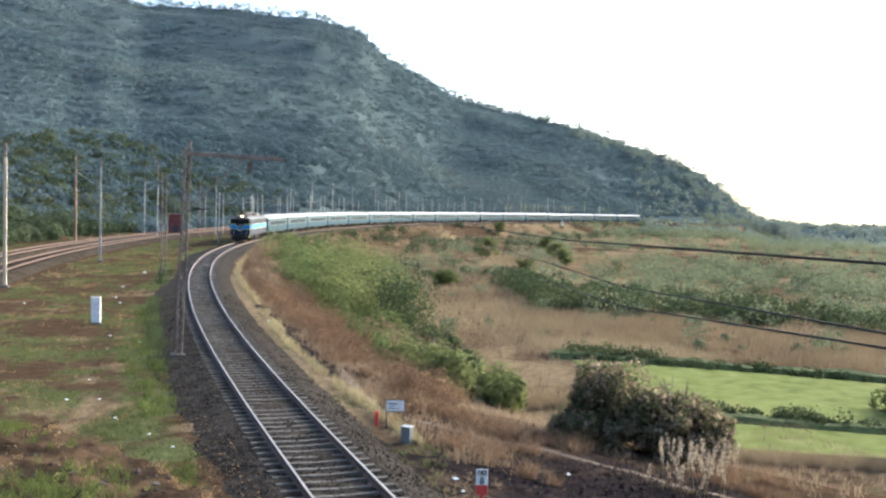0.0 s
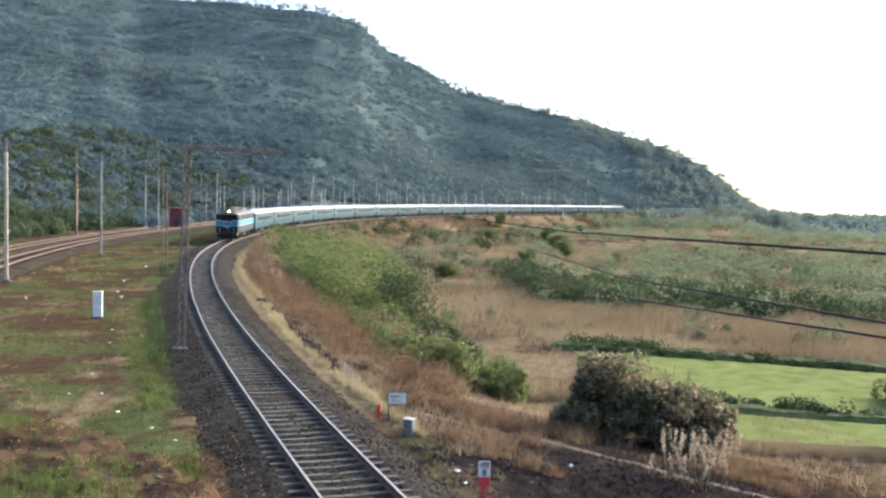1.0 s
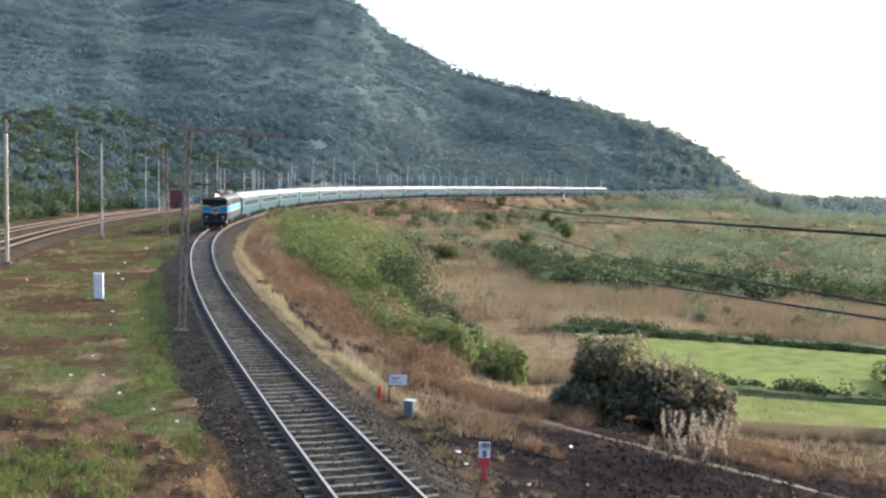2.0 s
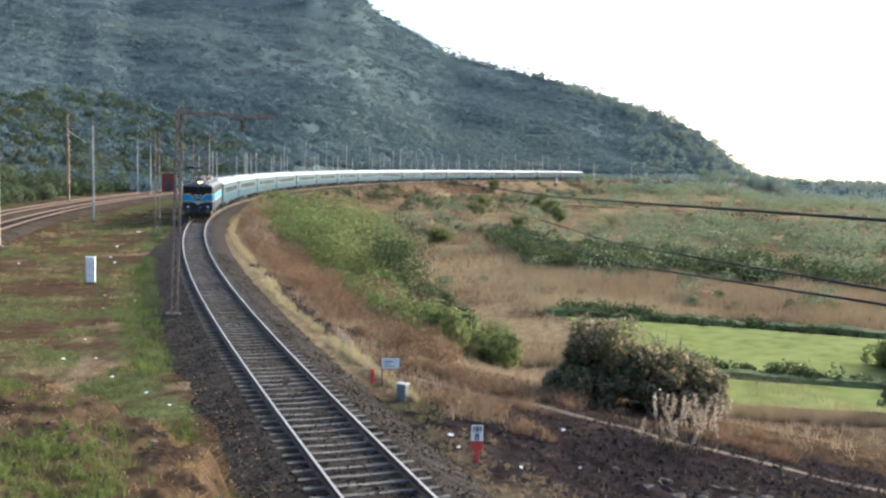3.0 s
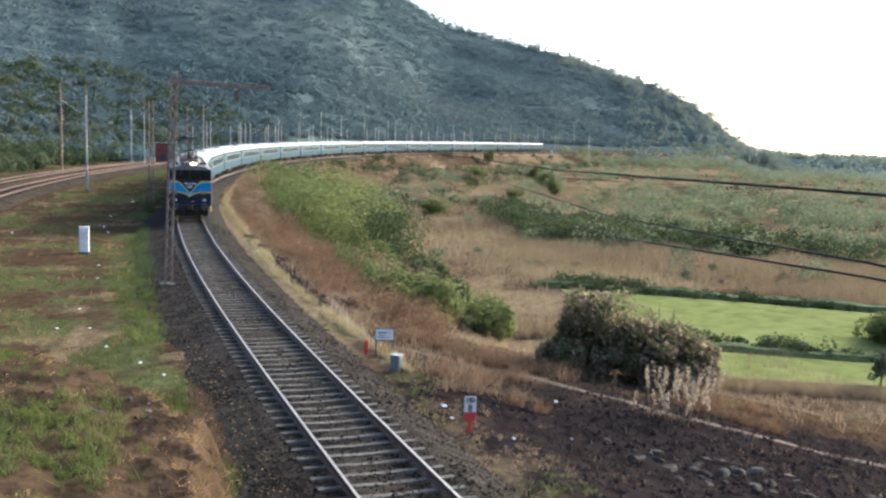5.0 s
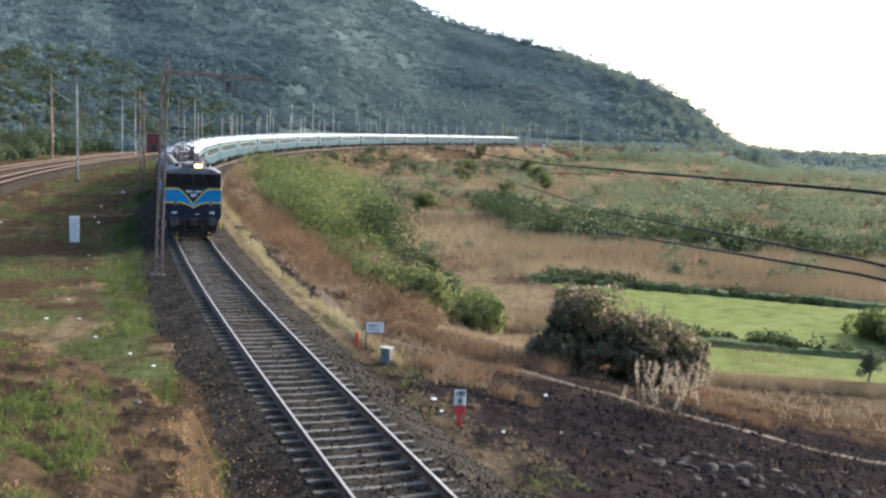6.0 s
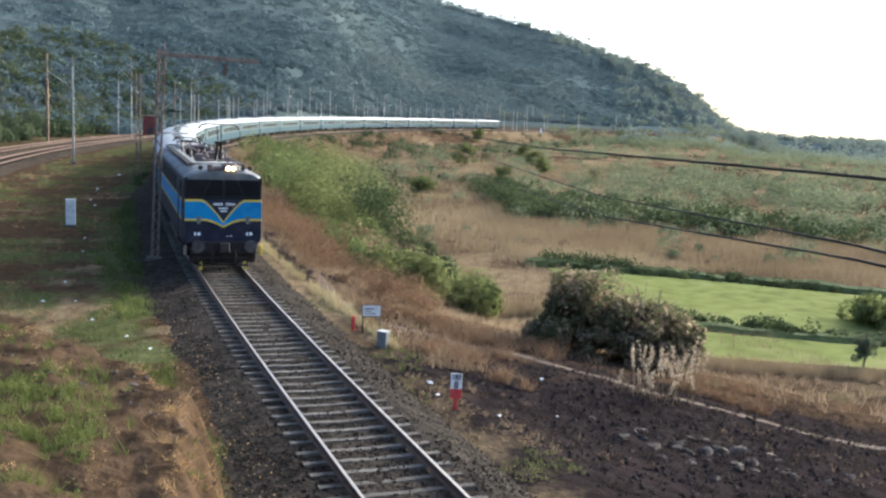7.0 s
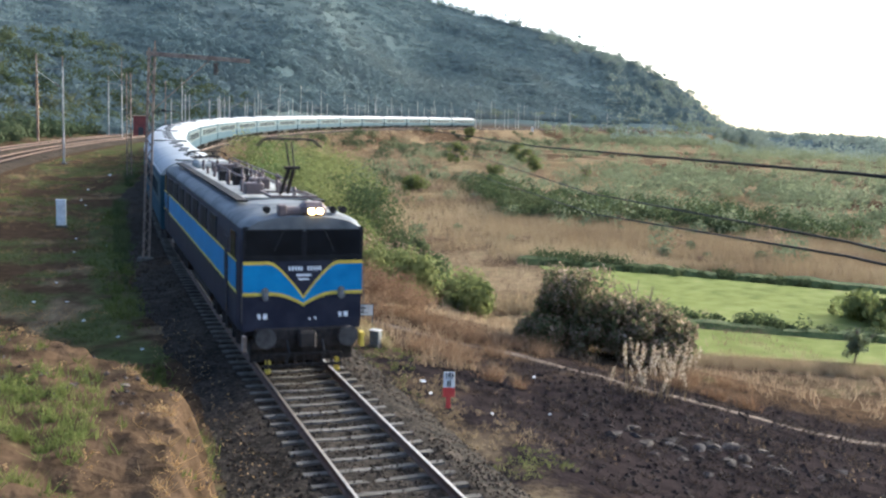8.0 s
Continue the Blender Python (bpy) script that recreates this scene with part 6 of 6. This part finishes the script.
def locomotive():
    base = tagged(new("electric_locomotive"), "blue and dark navy electric locomotive with yellow chevrons, headlight lit", "locomotive")
    low = [(1.50, 1.18), (1.525, 1.35), (1.525, 3.30), (1.47, 3.52), (0.0, 3.52)]
    part("body", shell(low, -10.15, 10.15, 0.5, 0.09), "loco_navy", base)
    part("roof", shell([(1.478, 3.50), (1.478, 3.53), (1.40, 3.64), (1.2, 3.75), (0.8, 3.83), (0.0, 3.87)], -10.14, 10.16, 0.5, 0.12), "loco_roof", base, "weathered light grey roof", True)
    part("underframe", boxes(((2.7, 20.0, 0.2), (0, 0, 1.12), 0.02), ((2.4, 4.4, 0.6), (0, 0, 0.78), 0.05)), "steel_dark", base)
    up, dn = curve_pts("upper"), curve_pts("lower")
    y = 10.152
    for sgn in (-1, 1):
        pts = [(sgn * x, z) for x, z in up] + [(sgn * x, z) for x, z in dn[::-1]]
        part("blue_panel", slab(bmesh.new(), pts, y, 0.004), "loco_blue", base, "bright blue front panel")
        for line in (up, dn):
            pts = [(sgn * x, z + 0.04) for x, z in line] + [(sgn * x, z - 0.04) for x, z in line[::-1]]
            part("yellow_stripe", slab(bmesh.new(), pts, y + 0.003, 0.006), "loco_yellow", base)
        part("cab_panel", boxes(((1.44, 0.004, 0.72), (sgn * 0.723, y - 0.001, 3.2))), "loco_black", base, "black cab front round the windscreen")
        # windscreens with a frame
        pts = [(sgn * 0.06, 2.98), (sgn * 1.38, 2.98), (sgn * 1.36, 3.46), (sgn * 0.06, 3.46)]
        part("windscreen", slab(bmesh.new(), pts, y + 0.003, 0.012), "glass", base, "dark windscreen glass")
        part("window_frame", boxes(((1.4, 0.02, 0.04), (sgn * 0.72, y + 0.012, 2.96)), ((1.4, 0.02, 0.04), (sgn * 0.72, y + 0.012, 3.48)), ((0.04, 0.02, 0.5), (sgn * 0.04, y + 0.012, 3.22)), ((0.04, 0.02, 0.5), (sgn * 1.4, y + 0.012, 3.22))), "loco_black", base)
        part("wiper", rods(((sgn * 0.5, y + 0.03, 3.46), (sgn * 0.72, y + 0.03, 3.08), 0.006)), "black_paint", base)
        # marker lamps in oval frames
        lamp = part("marker_lamp", boxes(((0.17, 0.07, 0.30), (sgn * 0.92, y + 0.03, 2.06), 0.05)), "grey_box", base, "oval steel lamp frame")
        part("lens", rods(((sgn * 0.92, y + 0.06, 2.13), (sgn * 0.92, y + 0.08, 2.13), 0.05, 12), ((sgn * 0.92, y + 0.06, 1.99), (sgn * 0.92, y + 0.08, 1.99), 0.05, 12)), "lamp_glass", lamp)
        part("handrail", rods(((sgn * 1.47, y + 0.05, 1.4), (sgn * 1.47, y + 0.05, 2.7), 0.015)), "buffer_steel", base)
        part("lettering", boxes(((0.10, 0.006, 0.12), (sgn * 0.98 - 0.07, y + 0.003, 1.52)), ((0.07, 0.006, 0.12), (sgn * 0.98 + 0.07, y + 0.003, 1.52))), "lettering", base)
        part("guard_step", boxes(((0.1, 0.2, 0.36), (sgn * 1.42, 10.28, 0.92), 0.01)), "loco_yellow" if sgn < 0 else "rust", base, "painted step end")
        part("rail_guard", boxes(((0.12, 0.10, 0.32), (sgn * 0.84, 10.2, 0.30), 0.01)), "loco_yellow", base, "yellow rail guard tip")
    part("number_lettering", boxes(*[((0.045, 0.006, 0.10), (-0.40 + i * 0.072, y + 0.003, 2.66)) for i in range(5)], *[((0.045, 0.006, 0.10), (0.05 + i * 0.072, y + 0.003, 2.66)) for i in range(5)]), "lettering", base)
    part("small_lettering", boxes(((0.36, 0.006, 0.05), (0, y + 0.003, 2.50)), ((0.26, 0.006, 0.045), (0, y + 0.003, 2.40))), "lettering", base)
    part("front_dots", boxes(((0.05, 0.03, 0.05), (-0.30, y + 0.01, 1.45), 0.005), ((0.05, 0.03, 0.05), (-0.16, y + 0.01, 1.43), 0.005)), "lettering", base)
    # headlight housing on the roof edge
    house = part("headlight_housing", boxes(((0.62, 0.6, 0.36), (-0.24, 9.9, 3.95), 0.12), ((1.0, 0.5, 0.2), (-0.05, 9.8, 3.9), 0.05), ((0.2, 0.3, 0.26), (0.5, 9.95, 3.93), 0.03)), "roof_gear", base, "rusty brown headlight housing")
    for sx in (-0.35, -0.15):
        part("headlight", rods(((sx, 10.18, 3.93), (sx, 10.23, 3.93), 0.08, 20)), "headlight", house, "glowing twin headlight")
    for sx in (-0.75, -1.0, 0.85):
        part("horn", rods(((sx, 9.5, 3.93), (sx, 9.9, 3.93), 0.04, 10, 0.09)), "steel_dark", base)
    part("front_skirt", boxes(((2.3, 0.16, 0.34), (0, 10.2, 1.06), 0.02), ((2.5, 0.12, 0.22), (0, 10.22, 0.86), 0.02)), "steel_dark", base)
    part("cowcatcher", boxes(((1.9, 0.06, 0.08), (0, 10.3, 0.6), 0.02), ((1.9, 0.06, 0.08), (0, 10.3, 0.34), 0.02)), "steel_dark", base)
    # added dark plate, in place of unseen gear and shadow under the nose
    part("under_nose_filler", boxes(((2.5, 0.05, 0.55), (0, 10.08, 0.68), 0.02)), "steel_dark", base)
    for i in range(9):
        part("guard_bar", boxes(((0.035, 0.04, 0.36), (-0.88 + i * 0.22, 10.36, 0.46))), "steel_dark", base)
    for sx in (-0.45, 0.4):
        part("brake_hose", rods(((sx, 10.25, 0.95), (sx, 10.55, 0.72), 0.025), ((sx, 10.55, 0.72), (sx + 0.06, 10.5, 0.45), 0.025)), "rubber", base)
    buffers(base, 10.2, 1)
    buffers(base, -10.2, -1)
    # sides: blue band between yellow lines, windows, doors and louvres
    for sx in (-1, 1):
        x = sx * 1.527
        part("side_band", boxes(((0.008, 19.3, 0.66), (x, 0, 2.43))), "loco_blue", base, "blue side band")
        part("side_line", boxes(((0.014, 19.4, 0.07), (x, 0, 2.065))), "loco_yellow", base)
        part("side_line", boxes(((0.014, 19.4, 0.05), (x, 0, 2.80))), "loco_yellow", base)
        for yy in (-7.0, -4.9, -2.8, -0.7, 1.4, 3.5, 5.6):
            part("louvre", boxes(((0.03, 1.3, 0.52), (x, yy, 3.12), 0.005), *[((0.05, 1.24, 0.03), (x, yy, 2.92 + k * 0.09)) for k in range(5)]), "loco_black", base)
        for yy in (-9.2, 9.2):
            part("cab_window", boxes(((0.02, 0.75, 0.55), (x, yy, 3.1), 0.004)), "glass", base)
            part("cab_door", boxes(((0.024, 0.62, 1.9), (x, yy - math.copysign(1.1, yy), 2.25), 0.005)), "loco_navy", base)
            part("handrail", rods(((x + sx * 0.05, yy - math.copysign(0.7, yy), 1.3), (x + sx * 0.05, yy - math.copysign(0.7, yy), 2.8), 0.016)), "buffer_steel", base)
    part("rear_gangway", boxes(((1.2, 0.1, 2.2), (0, -10.2, 2.3), 0.03)), "rubber", base)
    # roof: raised walkway, resistor boxes, insulators, bus bars, collectors
    for sx in (-1.02, 1.02):
        part("walkway", boxes(((0.28, 16.0, 0.05), (sx, -0.6, 3.90), 0.01)), "steel_dark", base)
    part("roof_deck", boxes(((1.75, 12.6, 0.06), (0, 0.2, 3.885), 0.01)), "deck", base, "worn pale roof deck")
    part("hatch", boxes(((1.3, 1.6, 0.34), (0.1, -5.9, 4.03), 0.1)), "deck", base, "pale grey roof hatch")
    rng = random.Random(12)
    for i in range(34):
        yy, xx = -4.4 + i * 0.32, rng.choice((-0.62, -0.3, 0.3, 0.62)) + rng.uniform(-0.08, 0.08)
        bm = bmesh.new()
        h = rng.uniform(0.3, 0.55)
        for k in range(4):
            rod(bm, (xx, yy, 3.85 + k * h / 4), (xx, yy, 3.85 + (k + 1) * h / 4), 0.065, 8, 0.035)
        part("insulator", bm, rng.choice(("roof_gear", "porcelain")), base)
    for xx, a, b, z in ((-0.5, -4.5, 6.5, 4.36), (0.45, -4.0, 5.0, 4.30), (0.0, -2.0, 4.5, 4.42)):
        part("bus_bar", rods(((xx, a, z), (xx + 0.1, b, z), 0.025)), "roof_gear", base)
    for yy, s_ in ((-3.1, 0.5), (-1.4, 0.4), (0.6, 0.35), (2.4, 0.4), (3.6, 0.45), (5.4, 0.4)):
        part("roof_case", boxes(((s_ * 1.3, s_, 0.42), (rng.uniform(-0.5, 0.5), yy, 4.02), 0.04)), rng.choice(("roof_gear", "steel_dark")), base)
    pantograph(base, 8.2, True)
    pantograph(base, -8.2, False)
    for o in base.children_recursive:
        if o.type == "MESH":
            for v in o.data.vertices:
                if v.co.z > 3.3:
                    v.co.z += 0.10
    wheels = []
    bogie(base, 6.0, 3.7, (-1.85, 0, 1.85), wheels)
    bogie(base, -6.0, 3.7, (-1.85, 0, 1.85), wheels)
    return base, wheels


def coach():
    base = tagged(new("passenger_coach"), "two-tone blue passenger coach with pale grey roof", "railway coach", group="coaches of the train")
    L = 10.75
    part("body", shell([(1.58, 1.02), (1.62, 1.25), (1.62, 3.10), (1.56, 3.36), (0.0, 3.36)], -L, L), "coach_lower", base)
    roof = [(1.565, 3.34), (1.55, 3.42), (1.42, 3.62), (1.15, 3.80), (0.75, 3.93), (0.35, 3.99), (0.0, 4.01)]
    part("roof", shell(roof, -L - 0.03, L + 0.03), "coach_roof", base, "pale grey curved roof", True)
    me = None
    for sx in (-1, 1):
        part("window_band", boxes(((0.008, 2 * L - 0.1, 1.05), (sx * 1.622, 0, 2.55))), "coach_band", base, "pale blue band along the windows")
        part("roof_edge", boxes(((0.06, 2 * L, 0.06), (sx * 1.60, 0, 3.37))), "coach_roof", base)
        for i in range(13):
            yy = -7.8 + i * 1.3
            if me is None:
                ob = part("window", boxes(((0.02, 0.95, 0.68), (0, 0, 0), 0.004), ((0.03, 1.0, 0.03), (0, 0, 0.10))), "coach_glass", base)
                me = ob.data
            else:
                ob = same("window", me, base)
            ob.matrix_basis = pose(sx * 1.628, yy, 2.52)
        for yy in (-9.75, 9.75):
            part("door", boxes(((0.03, 0.75, 1.95), (sx * 1.615, yy, 2.15), 0.008), ((0.04, 0.4, 0.5), (sx * 1.618, yy, 2.7))), "coach_lower", base)
            part("footstep", boxes(((0.3, 0.7, 0.04), (sx * 1.45, yy, 0.62)), ((0.03, 0.03, 0.5), (sx * 1.5, yy - 0.3, 0.85)), ((0.03, 0.03, 0.5), (sx * 1.5, yy + 0.3, 0.85))), "steel_dark", base)
    for yy in (-L - 0.2, L + 0.2):
        part("gangway", boxes(((1.1, 0.42, 2.1), (0, yy, 2.2), 0.05)), "rubber", base)
        part("roof_rim", boxes(((2.0, 0.05, 0.05), (0, math.copysign(L - 0.05, yy), 3.99))), "steel_dark", base)
    for i in range(9):
        part("roof_vent", boxes(((0.42, 0.9, 0.1), (0.12 if i % 2 else -0.12, -8.4 + i * 2.1, 4.02), 0.03)), "vent_grey", base, "dark roof ventilator")
    part("underframe", boxes(((2.6, 20.5, 0.16), (0, 0, 1.0)), ((2.3, 3.2, 0.5), (0, 1.2, 0.72), 0.03), ((2.0, 2.0, 0.42), (0, -2.6, 0.74), 0.03)), "steel_dark", base)
    wheels = []
    bogie(base, 7.4, 2.9, (-1.45, 1.45), wheels)
    bogie(base, -7.4, 2.9, (-1.45, 1.45), wheels)
    return base


def on_rails(s, reach):
    """The pose of a vehicle whose two bogies, reach to either side of s, follow the line; it faces the camera's end."""
    fx, fy, _ = on_line(s - reach)
    bx, by, _ = on_line(s + reach)
    dx, dy = fx - bx, fy - by
    return pose(float((fx + bx) / 2), float((fy + by) / 2), 0.003, 0, 0, math.degrees(math.atan2(-dx, dy)))


_fit = np.polyfit([0, 1.5, 3.5, 4.5, 6, 7, 8], [142.2, 118.4, 83.2, 66.6, 42.5, 26.4, 10.45], 3)


def front(t):
    """Where the train's nose is, in metres along the line."""
    return float(np.polyval(_fit, t))


LOCO, LOCO_WHEELS = locomotive()
LOCO.matrix_basis = on_rails(front(0) + 10.7, 6.0)
COACHES = [coach()]
COACHES += [copy_thing(COACHES[0], pose(0, 0, 0)) for _ in range(16)]
for i, c in enumerate(COACHES):
    c.matrix_basis = on_rails(front(0) + 21.1 + 11.14 + 22.28 * i, 7.4)

_g = np.random.RandomState(77)
_n = 19000
_s, _d = -4 + 64 * _g.uniform(0, 1, _n) ** 1.5, _g.uniform(-3.1, 3.1, _n)
_ok = (np.abs(np.abs(_d) - 0.872) > 0.12)
_s, _d = _s[_ok], _d[_ok]
_x, _y, _ = on_line(_s, _d)
_z = np.interp(_d, [-3.6, -3.1, -2.3, -1.7, -1.5, 1.5, 1.75, 2.5, 3.0, 3.2], [-0.66, -0.52, -0.39, -0.26, -0.205, -0.205, -0.24, -0.55, -0.72, -0.7]) + 0.015
stones("ballast_stones", np.asarray(_x), np.asarray(_y), _z, _g.uniform(0.02, 0.044, len(_s)), "stone", "loose angular ballast stones", _g)


def motions():
    times = [i * 0.25 for i in range(33)]
    walk(LOCO, [(t, on_rails(front(t) + 10.7, 6.0)) for t in times])
    for i, c in enumerate(COACHES):
        walk(c, [(t, on_rails(front(t) + 21.1 + 11.14 + 22.28 * i, 7.4)) for t in times])
    ticks = [i / 30 for i in range(241)]
    for w in LOCO_WHEELS:
        p = w.matrix_basis.translation.copy()
        walk(w, [(t, Matrix.Translation(p) @ pose(0, 0, 0, -math.degrees((front(0) - front(t)) / 0.546), 0, 0)) for t in ticks])


motions()
